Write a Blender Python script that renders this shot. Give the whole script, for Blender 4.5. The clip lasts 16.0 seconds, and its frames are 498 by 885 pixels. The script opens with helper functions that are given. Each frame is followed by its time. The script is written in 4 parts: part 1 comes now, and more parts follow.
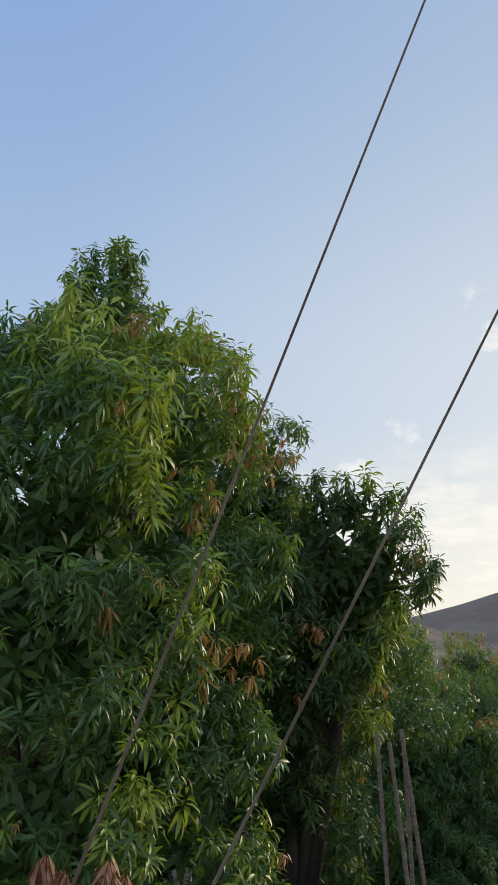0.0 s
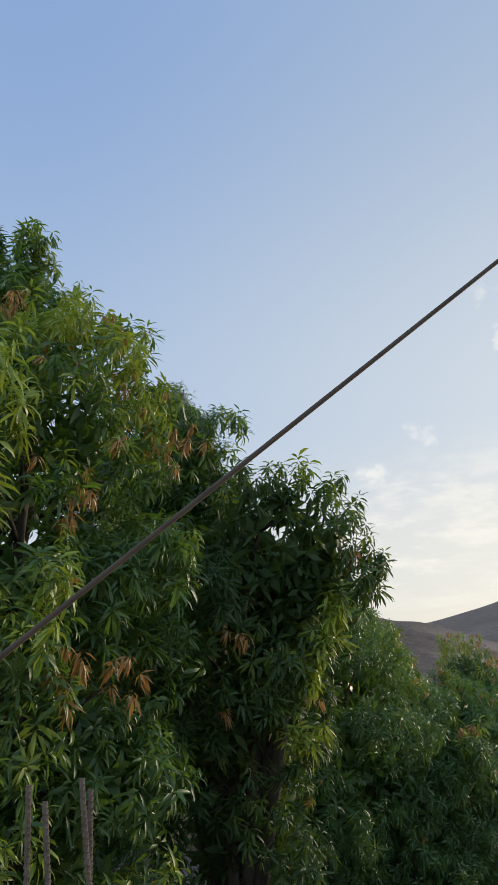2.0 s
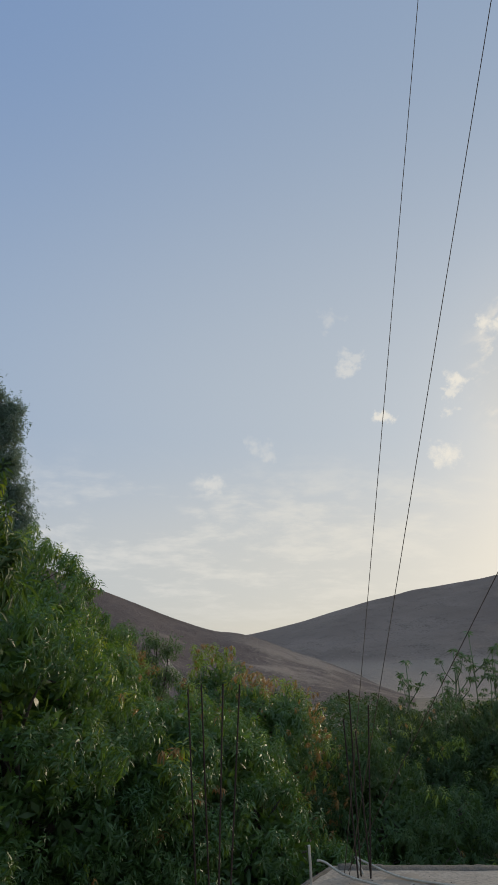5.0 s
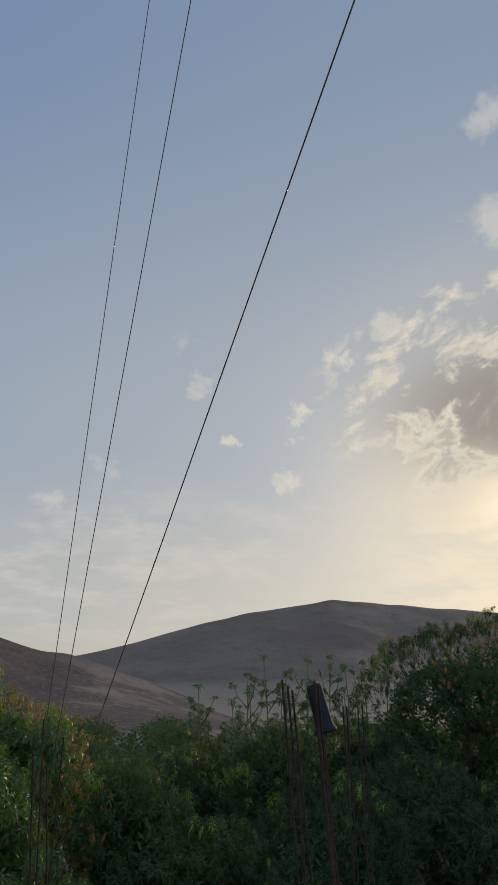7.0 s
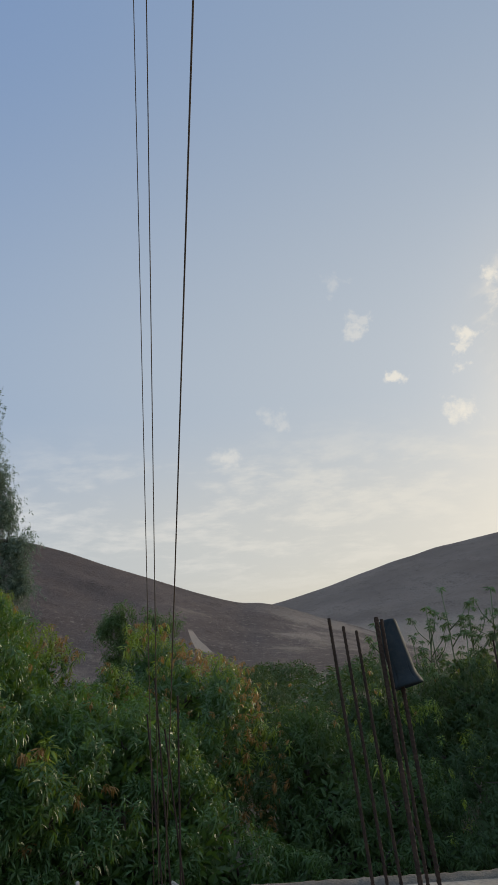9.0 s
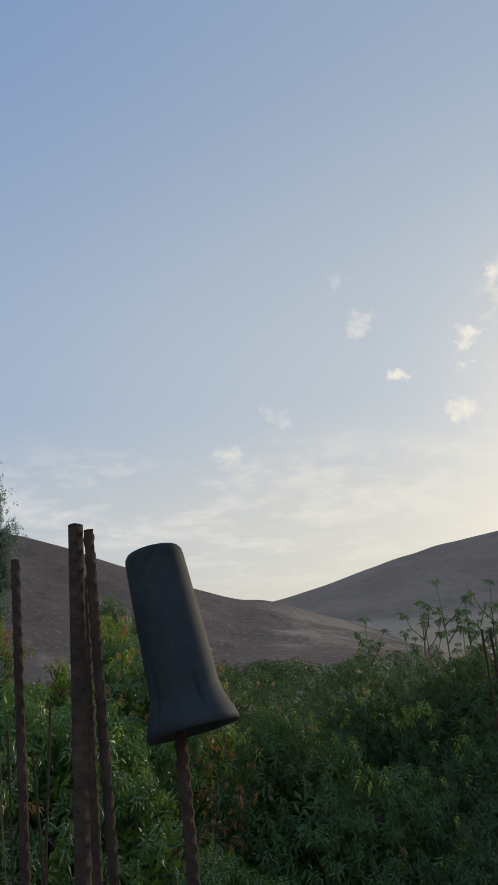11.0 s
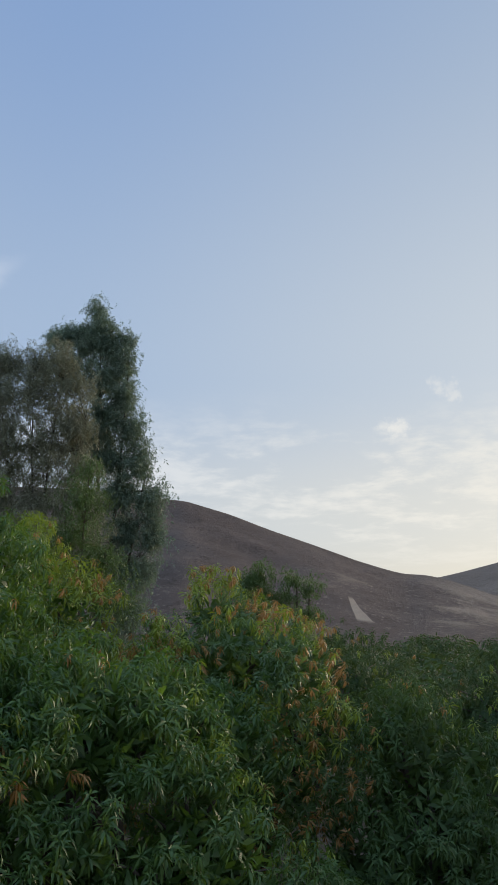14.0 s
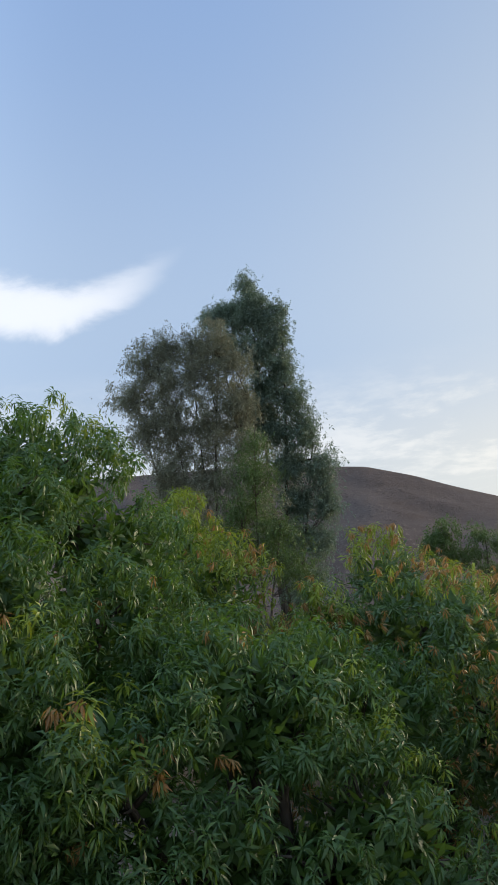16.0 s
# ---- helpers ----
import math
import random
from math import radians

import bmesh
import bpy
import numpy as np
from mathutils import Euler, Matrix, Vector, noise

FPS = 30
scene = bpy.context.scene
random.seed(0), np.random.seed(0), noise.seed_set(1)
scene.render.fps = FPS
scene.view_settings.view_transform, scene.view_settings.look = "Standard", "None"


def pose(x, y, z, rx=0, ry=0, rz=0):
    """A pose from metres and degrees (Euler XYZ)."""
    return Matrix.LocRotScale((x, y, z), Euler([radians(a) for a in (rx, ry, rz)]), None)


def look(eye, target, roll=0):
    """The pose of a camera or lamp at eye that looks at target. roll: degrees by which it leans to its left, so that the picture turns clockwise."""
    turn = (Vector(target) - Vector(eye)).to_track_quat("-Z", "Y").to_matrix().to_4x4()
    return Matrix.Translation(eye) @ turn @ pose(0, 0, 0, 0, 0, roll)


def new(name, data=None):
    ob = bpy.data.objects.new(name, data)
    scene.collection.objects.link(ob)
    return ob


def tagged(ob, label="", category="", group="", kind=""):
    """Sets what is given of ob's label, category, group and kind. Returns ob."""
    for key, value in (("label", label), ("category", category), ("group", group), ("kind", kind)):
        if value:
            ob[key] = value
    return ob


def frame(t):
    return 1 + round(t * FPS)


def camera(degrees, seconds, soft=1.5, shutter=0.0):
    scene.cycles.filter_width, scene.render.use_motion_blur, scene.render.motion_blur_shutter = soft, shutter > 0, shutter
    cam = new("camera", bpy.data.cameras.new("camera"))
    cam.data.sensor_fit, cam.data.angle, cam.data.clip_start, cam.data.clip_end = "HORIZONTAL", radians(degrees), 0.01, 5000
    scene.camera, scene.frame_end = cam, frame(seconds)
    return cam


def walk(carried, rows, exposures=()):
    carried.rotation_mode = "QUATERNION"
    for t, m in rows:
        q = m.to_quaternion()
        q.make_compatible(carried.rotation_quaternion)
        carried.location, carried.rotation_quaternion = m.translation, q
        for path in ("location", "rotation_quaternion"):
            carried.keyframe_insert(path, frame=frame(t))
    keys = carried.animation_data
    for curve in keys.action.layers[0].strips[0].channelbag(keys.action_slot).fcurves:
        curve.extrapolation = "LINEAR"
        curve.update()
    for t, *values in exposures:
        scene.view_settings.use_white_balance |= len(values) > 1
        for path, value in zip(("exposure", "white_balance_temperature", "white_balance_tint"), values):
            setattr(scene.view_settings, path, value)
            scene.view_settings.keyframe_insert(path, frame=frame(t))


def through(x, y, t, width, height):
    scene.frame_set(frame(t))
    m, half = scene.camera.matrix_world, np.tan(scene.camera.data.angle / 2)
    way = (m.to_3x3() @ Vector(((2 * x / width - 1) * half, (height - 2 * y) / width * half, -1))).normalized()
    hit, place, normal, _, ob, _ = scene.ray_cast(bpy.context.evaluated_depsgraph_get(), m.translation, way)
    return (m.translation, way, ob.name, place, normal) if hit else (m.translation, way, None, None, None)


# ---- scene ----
cam = camera(35.7, 16.0, soft=1.25)
METRES, EYE, TILT, LEAN, TURN = 9.6, 4.6, 16.5, 0.0, 0.0
ROWS = [
    (0.0, 0.0, 0.0, 0.0, -0.0, 0.0, 0.0),
    (0.5, 0.0261, 0.0151, -0.002, -0.18, -0.22, 0.38),
    (1.0, 0.0464, 0.0357, -0.0067, -0.53, 0.47, 1.51),
    (1.5, 0.069, 0.0532, -0.0141, 0.97, 0.57, 3.25),
    (2.0, 0.0885, 0.0745, -0.0212, 1.21, 0.79, 2.59),
    (2.5, 0.1082, 0.1026, -0.0273, -2.37, 0.54, 1.61),
    (3.0, 0.1333, 0.1216, -0.0341, -4.03, -0.56, 2.96),
    (3.5, 0.1569, 0.1413, -0.0407, -5.96, -1.02, 1.41),
    (6.0, 0.3126, 0.218, -0.0574, -16.2, 3.74, -4.37),
    (6.5, 0.3402, 0.222, -0.0579, -20.58, 4.36, -5.32),
    (7.0, 0.3633, 0.2249, -0.0576, -22.04, 3.75, -6.06),
    (7.5, 0.3844, 0.2387, -0.0616, -20.05, 2.69, -4.95),
    (8.0, 0.4056, 0.2535, -0.0642, -12.94, -0.28, -0.5),
    (8.5, 0.4236, 0.2701, -0.0687, -9.63, -0.79, 1.8),
    (11.0, 0.5135, 0.4269, -0.1198, -9.31, -0.98, 1.43),
    (11.5, 0.5257, 0.4488, -0.1285, -10.96, -2.57, -1.39),
    (12.0, 0.5371, 0.4805, -0.1419, -10.33, -4.05, -1.74),
    (12.5, 0.548, 0.5139, -0.1555, -4.89, -6.11, 0.24),
    (13.0, 0.5601, 0.5439, -0.1659, -1.19, -5.66, 0.42),
    (13.5, 0.5768, 0.5697, -0.1753, 1.81, -3.9, -0.01),
    (14.0, 0.5931, 0.5938, -0.1848, 2.85, -2.79, 1.19),
    (14.5, 0.6097, 0.6175, -0.1936, 4.88, -2.18, 1.72),
    (15.0, 0.6178, 0.6389, -0.1989, 9.05, -1.92, 4.05),
    (15.5, 0.6198, 0.6611, -0.2059, 10.99, -2.93, 6.55),
    (16.0, 0.6232, 0.6765, -0.2112, 15.28, -4.01, 9.02),
]
walk(cam, [(t, pose(0, 0, EYE, TILT, LEAN, TURN) @ pose(METRES * x, METRES * y, METRES * z, 90 + pitch, roll, yaw)) for t, x, y, z, yaw, pitch, roll in ROWS],
     exposures=[(0.0, 0.26), (2.0, 0.2), (3.5, 0.08), (5.0, -0.2), (6.0, -0.33), (7.0, -0.5), (7.6, -0.42), (8.3, -0.25), (9.5, -0.2), (11.0, -0.12), (12.5, -0.06), (14.0, 0.07), (14.6, 0.06), (16.0, 0.28)])
# ---------------------------------------------------------------- world, sun
SUN_AZ, SUN_EL = 43.0, 15.0


def dirv(az, el):
    a, e = radians(az), radians(el)
    return Vector((math.sin(a) * math.cos(e), math.cos(a) * math.cos(e), math.sin(e)))


class Nodes:
    """Short hand for building a node tree."""

    def __init__(self, tree):
        self.t = tree
        tree.nodes.clear()

    def __call__(self, kind, inputs=None, **props):
        n = self.t.nodes.new(kind)
        for k, v in props.items():
            setattr(n, k, v)
        for k, v in (inputs or {}).items():
            s = n.inputs[k]
            if isinstance(v, bpy.types.NodeSocket):
                self.t.links.new(v, s)
            else:
                s.default_value = v
        return n

    def math(self, op, a, b=0.0, c=0.0, clamp=False):
        return self("ShaderNodeMath", {0: a, 1: b, 2: c}, operation=op, use_clamp=clamp).outputs[0]

    def ramp(self, v, lo, hi, a=0.0, b=1.0):
        return self("ShaderNodeMapRange", {0: v, 1: lo, 2: hi, 3: a, 4: b}, interpolation_type="SMOOTHSTEP").outputs[0]

    def mix(self, f, a, b, blend="MIX"):
        n = self("ShaderNodeMix", {0: f, 6: a, 7: b}, data_type="RGBA", blend_type=blend)
        return n.outputs[2]

    def noise(self, vec, scale, detail=4.0, rough=0.55, distort=0.0):
        return self("ShaderNodeTexNoise", {"Vector": vec, "Scale": scale, "Detail": detail, "Roughness": rough, "Distortion": distort}).outputs[0]


def rgb(r, g, b):
    return (r, g, b, 1.0)


PUFFS = [(34.1, 27.1, .022, .55), (30.5, 24.9, .018, .75), (31.2, 25.6, .012, .7), (27.1, 21.4, .018, .8), (26.5, 20.6, .012, .6), (26.4, 19.6, .012, .6), (21.7, 19.1, .014, .75), (25.9, 16.1, .021, .8), (25.0, 16.4, .014, .5), (19.0, 23.6, .014, .3), (18.7, 22.7, .016, .4),
         (17.5, 26.4, .016, .2), (44.4, 39.9, .03, .45), (43.4, 33.2, .035, .5),
         (11.4, 17.3, .016, .25), (12.5, 16.8, .016, .25), (8.3, 14.3, .018, .4), (7.2, 14.5, .014, .25)]


def make_world():
    w = bpy.data.worlds.new("evening_sky")
    scene.world = w
    w.use_nodes = True
    N = Nodes(w.node_tree)
    d = N("ShaderNodeTexCoord").outputs["Generated"]
    sky = N("ShaderNodeTexSky", sky_type="NISHITA", sun_disc=False, sun_elevation=radians(SUN_EL), sun_rotation=radians(SUN_AZ),
            altitude=200.0, air_density=1.0, dust_density=2.0, ozone_density=2.0)
    base = N("ShaderNodeVectorMath", {0: sky.outputs[0], "Scale": SKY}, operation="SCALE").outputs[0]
    x, y, z = N("ShaderNodeSeparateXYZ", {0: d}).outputs
    near_sun = N("ShaderNodeVectorMath", {0: d, 1: dirv(SUN_AZ, SUN_EL)}, operation="DOT_PRODUCT").outputs["Value"]

    def bands(stops):
        r = N("ShaderNodeValToRGB", {0: z})
        r.color_ramp.interpolation = "EASE"
        e = r.color_ramp.elements
        while len(e) < len(stops):
            e.new(0.5)
        for el, (p, c) in zip(e, stops):
            el.position, el.color = p, rgb(*c)
        return r.outputs[0]

    # thin evening haze: pale at the horizon, blue above, whiter towards the sun
    cool = bands([(0.0, (0.68, 0.675, 0.64)), (0.13, (0.59, 0.645, 0.70)), (0.32, (0.41, 0.53, 0.715)), (0.75, (0.255, 0.39, 0.655))])
    warm = bands([(0.0, (0.82, 0.75, 0.61)), (0.13, (0.75, 0.735, 0.68)), (0.32, (0.575, 0.64, 0.705)), (0.75, (0.38, 0.485, 0.64))])
    side = N.ramp(near_sun, 0.50, 0.98)
    col = N.mix(side, cool, warm)
    col = N.mix(0.16, col, base)
    t = N("ShaderNodeMapRange", {0: near_sun, 1: 0.92, 2: 1.0}).outputs[0]
    col = N.mix(N.math("MULTIPLY", N.math("POWER", t, 4.0), 0.7), col, rgb(1.3, 1.08, 0.74))
    col = N.mix(N.math("MULTIPLY", N.math("POWER", t, 45.0), 0.5), col, rgb(2.6, 2.2, 1.5))
    # unseen sky overhead and behind the viewer is raised to brighten the leaves
    back = N.math("ADD", 1.0, N.math("MULTIPLY", N.ramp(near_sun, 0.45, -0.3, 0.0, 1.7), N.ramp(z, 0.05, 0.80, 0.08, 1.0)))
    col = N("ShaderNodeVectorMath", {0: col, "Scale": back}, operation="SCALE").outputs[0]
    col = N.mix(N.math("SUBTRACT", back, 1.0, clamp=True), col, N.mix(1.0, col, rgb(1.06, 1.0, 0.87), "MULTIPLY"))
    # cloud field, laid on a plane far above
    zz = N.math("ADD", N.math("MAXIMUM", z, 0.0), 0.17)
    plane = N("ShaderNodeCombineXYZ", {0: N.math("DIVIDE", x, zz), 1: N.math("DIVIDE", y, zz), 2: 0.0}).outputs[0]
    streak = N("ShaderNodeMapping", {"Vector": plane, "Rotation": (0, 0, radians(-10)), "Scale": (1.0, 1.3, 1.0)}).outputs[0]
    wisp = N.noise(streak, 2.3, 8.0, 0.58, 0.35)
    fleece = N.noise(plane, 11.0, 6.0, 0.6, 0.2)
    low = N.math("MULTIPLY", N.ramp(z, 0.31, 0.20), N.ramp(z, 0.04, 0.13))
    wisp_m = N.math("MULTIPLY", N.ramp(N.math("ADD", wisp, N.math("MULTIPLY", N.math("SUBTRACT", fleece, 0.5), 0.42)), 0.42, 0.68), low)
    ccol = N.mix(side, rgb(0.80, 0.82, 0.84), rgb(0.94, 0.89, 0.78))
    col = N.mix(N.math("MULTIPLY", wisp_m, 0.50), col, ccol)
    # broken bank of cumulus round the sun: cream flecks drawn out to the upper right, a smooth grey body behind them
    bl = N("ShaderNodeVectorMath", {0: d, 1: dirv(38.5, 21.5)}, operation="SUBTRACT").outputs[0]
    bl = N("ShaderNodeVectorRotate", {"Vector": bl, "Angle": radians(38.5), "Axis": (0, 0, 1)}, rotation_type="AXIS_ANGLE").outputs[0]
    u, _, v = N("ShaderNodeSeparateXYZ", {0: bl}).outputs
    tilted = N("ShaderNodeVectorRotate", {"Vector": bl, "Angle": radians(24.0), "Axis": (0, 1, 0)}, rotation_type="AXIS_ANGLE").outputs[0]
    drawn = N("ShaderNodeMapping", {"Vector": tilted, "Scale": (1.0, 1.0, 1.55)}).outputs[0]

    def oval(cu, cv, ru, rv, hard):
        e1 = N.math("POWER", N.math("DIVIDE", N.math("SUBTRACT", u, cu), ru), 2.0)
        e2 = N.math("POWER", N.math("DIVIDE", N.math("SUBTRACT", v, cv), rv), 2.0)
        return N.ramp(N.math("SQRT", N.math("ADD", e1, e2)), 1.0 + hard, max(0.0, 1.0 - hard))

    field = oval(0.118, -0.004, 0.222, 0.125, 0.5)
    fleck = N.noise(drawn, 15.0, 9.0, 0.58, 0.5)
    curl = N.noise(drawn, 46.0, 6.0, 0.62, 0.6)
    grey = N.math("MULTIPLY", oval(0.125, -0.018, 0.165, 0.066, 0.5), N.ramp(fleck, 0.78, 0.48))
    col = N.mix(N.math("MULTIPLY", field, 0.62), col, N.mix(N.ramp(v, -0.14, 0.05), rgb(0.68, 0.61, 0.49), rgb(0.43, 0.475, 0.51)))
    col = N.mix(N.math("MULTIPLY", grey, 0.85), col, rgb(0.43, 0.385, 0.345))
    dens = N.math("ADD", N.math("ADD", fleck, N.math("MULTIPLY", N.math("SUBTRACT", curl, 0.5), 0.30)), N.math("MULTIPLY", field, 0.17))
    dens = N.math("SUBTRACT", dens, N.math("MULTIPLY", grey, 0.20))
    puff_m = N.math("MULTIPLY", N.ramp(dens, 0.555, 0.76), N.ramp(field, 0.02, 0.35))
    pcol = N.mix(N.ramp(N.math("ADD", dens, N.math("MULTIPLY", curl, -0.35)), 0.50, 0.66), rgb(1.12, 1.0, 0.82), rgb(0.70, 0.645, 0.565))
    col = N.mix(N.math("MULTIPLY", puff_m, 0.88), col, pcol)
    # small single puffs and shreds
    wob = N("ShaderNodeTexNoise", {"Vector": d, "Scale": 30.0, "Detail": 5.0, "Roughness": 0.62}).outputs[1]
    wob = N("ShaderNodeVectorMath", {0: wob, 1: (0.5, 0.5, 0.5)}, operation="SUBTRACT").outputs[0]
    dw = N("ShaderNodeVectorMath", {0: wob, 1: (0.085, 0.085, 0.06), 2: d}, operation="MULTIPLY_ADD").outputs[0]
    shred = None
    for az, el, size, amount in PUFFS:
        off = N("ShaderNodeVectorMath", {0: dw, 1: dirv(az, el)}, operation="SUBTRACT").outputs[0]
        off = N("ShaderNodeVectorMath", {0: off, 1: (1.0, 1.0, 1.3)}, operation="MULTIPLY").outputs[0]
        far = N("ShaderNodeVectorMath", {0: off}, operation="LENGTH").outputs["Value"]
        one = N.ramp(far, size * 1.2, size * 0.3, 0.0, amount)
        shred = one if shred is None else N.math("MAXIMUM", shred, one)
    col = N.mix(shred, col, N.mix(side, rgb(0.86, 0.88, 0.90), rgb(1.02, 0.95, 0.82)))
    # one long bright wisp on the far side
    wl = N("ShaderNodeVectorMath", {0: d, 1: dirv(-32.0, 22.0)}, operation="SUBTRACT").outputs[0]
    wl = N("ShaderNodeVectorRotate", {"Vector": wl, "Angle": radians(-32.0), "Axis": (0, 0, 1)}, rotation_type="AXIS_ANGLE").outputs[0]
    ws = N("ShaderNodeSeparateXYZ", {0: wl}).outputs
    curve = N.math("SUBTRACT", ws[2], N.math("MULTIPLY", N.math("MULTIPLY", ws[0], ws[0]), 2.0))
    fray = N.math("MULTIPLY", N.math("SUBTRACT", N.noise(streak, 3.0, 6.0, 0.6, 0.4), 0.5), 0.07)
    ell = N.math("ADD", N.math("MULTIPLY", N.math("MULTIPLY", ws[0], ws[0]), 26.0),
                 N.math("MULTIPLY", N.math("POWER", N.math("ABSOLUTE", N.math("ADD", curve, fray)), 2.0), 620.0))
    wl_m = N.math("POWER", N.ramp(ell, 1.0, 0.0), 1.4)
    col = N.mix(N.math("MULTIPLY", wl_m, 0.75), col, rgb(0.88, 0.90, 0.95))
    bg = N("ShaderNodeBackground", {0: col, 1: 1.0})
    N("ShaderNodeOutputWorld", {0: bg.outputs[0]})


SKY = 0.075
make_world()
sun = new("sun", bpy.data.lights.new("sun", "SUN"))
sun.data.energy, sun.data.angle, sun.data.color = 2.8, radians(9), (1.0, 0.83, 0.60)
sun.matrix_world = look((0, 0, 30), Vector((0, 0, 30)) - dirv(SUN_AZ + 9, SUN_EL - 2))


# ---------------------------------------------------------------- materials
def mat(name):
    m = bpy.data.materials.new(name)
    m.use_nodes = True
    return m, Nodes(m.node_tree)


def finish(N, shader):
    N("ShaderNodeOutputMaterial", {0: shader})


def leaf_material(name, dark, light, through, gloss=0.44, clear=0.28, spec=0.40):
    """Leaves: every leaf has its own tone, one side paler, some light comes through."""
    m, N = mat(name)
    g = N("ShaderNodeNewGeometry")
    rnd = g.outputs["Random Per Island"]
    pos = g.outputs["Position"]
    patch = N.noise(pos, 0.9, 2.0)
    f = N.math("ADD", N.math("MULTIPLY", rnd, 0.75), N.math("MULTIPLY", N.math("SUBTRACT", patch, 0.4), 0.9), clamp=True)
    col = N.mix(f, rgb(*dark), rgb(*light))
    vein = N.noise(pos, 60.0, 2.0)
    col = N.mix(N.math("MULTIPLY", vein, 0.25), col, rgb(*[min(1, c * 1.5) for c in light]))
    p = N("ShaderNodeBsdfPrincipled", {"Base Color": col, "Roughness": gloss, "Specular IOR Level": spec})
    tcol = N.mix(f, rgb(*[c * 0.7 for c in through]), rgb(*through))
    tr = N("ShaderNodeBsdfTranslucent", {"Color": tcol})
    mx = N("ShaderNodeMixShader", {0: clear, 1: p.outputs[0], 2: tr.outputs[0]})
    finish(N, mx.outputs[0])
    return m


def solid_material(name, a, b, scale, rough=0.8, metal=0.0, bump=0.3, fine=40.0, c=None, stain=0.5, stretch=(1, 1, 1), dist=0.02, spec=0.3):
    """Two-tone weathered surface with stains and fine relief."""
    m, N = mat(name)
    o = N("ShaderNodeTexCoord").outputs["Object"]
    v = N("ShaderNodeMapping", {"Vector": o, "Scale": stretch}).outputs[0]
    big = N.noise(v, scale, 5.0)
    small = N.noise(v, fine, 4.0)
    col = N.mix(N.ramp(big, 0.35, 0.65), rgb(*a), rgb(*b))
    col = N.mix(N.math("MULTIPLY", N.ramp(small, 0.4, 0.75), stain), col, rgb(*(c or [x * 0.5 for x in a])))
    bp = N("ShaderNodeBump", {"Strength": bump, "Distance": dist, "Height": N.math("ADD", small, N.math("MULTIPLY", big, 0.5))})
    rv = N.math("ADD", rough - 0.08, N.math("MULTIPLY", small, 0.16), clamp=True)
    p = N("ShaderNodeBsdfPrincipled", {"Base Color": col, "Roughness": rv, "Metallic": metal, "Normal": bp.outputs[0], "Specular IOR Level": spec})
    finish(N, p.outputs[0])
    return m


def hill_material(name, lo, hi, dark, stone, sandy, turn=0.0, drift=0.70, level=(34.0, 18.0)):
    """Bare hillside: patchy earth, scattered stones, blown sand on the low slopes."""
    m, N = mat(name)
    g = N("ShaderNodeNewGeometry")
    pos = g.outputs["Position"]
    xyz = N("ShaderNodeSeparateXYZ", {0: pos}).outputs
    flat = N("ShaderNodeSeparateXYZ", {0: g.outputs["Normal"]}).outputs[2]
    pos = N("ShaderNodeMapping", {"Vector": pos, "Rotation": (0, 0, turn), "Scale": (1.0, 0.55, 1.0)}).outputs[0]
    big = N.noise(pos, 0.014, 6.0, 0.6)
    mid = N.noise(pos, 0.09, 7.0, 0.68)
    small = N.noise(pos, 0.45, 7.0, 0.82)
    col = N.mix(N.ramp(big, 0.35, 0.65), rgb(*lo), rgb(*hi))
    col = N.mix(N.math("MULTIPLY", N.ramp(mid, 0.5, 0.7), 0.5), col, rgb(*dark))
    col = N.mix(N.math("MULTIPLY", N.ramp(small, 0.53, 0.66), N.ramp(xyz[2], 45.0, 14.0, 0.10, 0.55)), col, rgb(*stone))
    boulder = N("ShaderNodeTexVoronoi", {"Vector": N("ShaderNodeMapping", {"Vector": g.outputs["Position"], "Scale": (1.0, 0.45, 1.0)}).outputs[0], "Scale": 0.62, "Randomness": 1.0}).outputs["Distance"]
    strewn = N.ramp(N.math("ADD", mid, N.math("MULTIPLY", big, 0.5)), 0.66, 0.90)
    col = N.mix(N.math("MULTIPLY", N.math("MULTIPLY", N.ramp(boulder, 0.46, 0.24), strewn), 0.6), col, rgb(*[c * 0.7 for c in dark]))
    # blown sand lies on the low, gentle slopes
    sand = N.math("MULTIPLY", N.ramp(xyz[2], *level), N.ramp(N.math("ADD", big, N.math("MULTIPLY", mid, 0.4)), drift, drift + 0.14))
    col = N.mix(N.math("MULTIPLY", sand, 0.85), col, rgb(*sandy))
    # a bright chute where loose sand has run down
    off = N("ShaderNodeVectorMath", {0: g.outputs["Position"], 1: Vector((28.0, 288.0, 14.0))}, operation="SUBTRACT").outputs[0]
    ox, oy, oz = N("ShaderNodeSeparateXYZ", {0: off}).outputs
    run = N.math("ADD", ox, N.math("MULTIPLY", oy, 0.035))
    wide = N.math("SUBTRACT", 1.5, N.math("MULTIPLY", oy, 0.05))
    chute = N.math("MULTIPLY", N.ramp(N.math("DIVIDE", N.math("ABSOLUTE", run), wide), 1.0, 0.8), N.math("MULTIPLY", N.ramp(oy, -34.0, -26.0), N.ramp(oy, 14.0, 6.0)))
    col = N.mix(N.math("MULTIPLY", chute, 0.8), col, rgb(0.38, 0.31, 0.245))
    bp = N("ShaderNodeBump", {"Strength": 0.9, "Distance": 4.0, "Height": N.math("ADD", mid, N.math("MULTIPLY", small, 0.35))})
    p = N("ShaderNodeBsdfPrincipled", {"Base Color": col, "Roughness": 0.95, "Normal": bp.outputs[0], "Specular IOR Level": 0.1})
    finish(N, p.outputs[0])
    return m


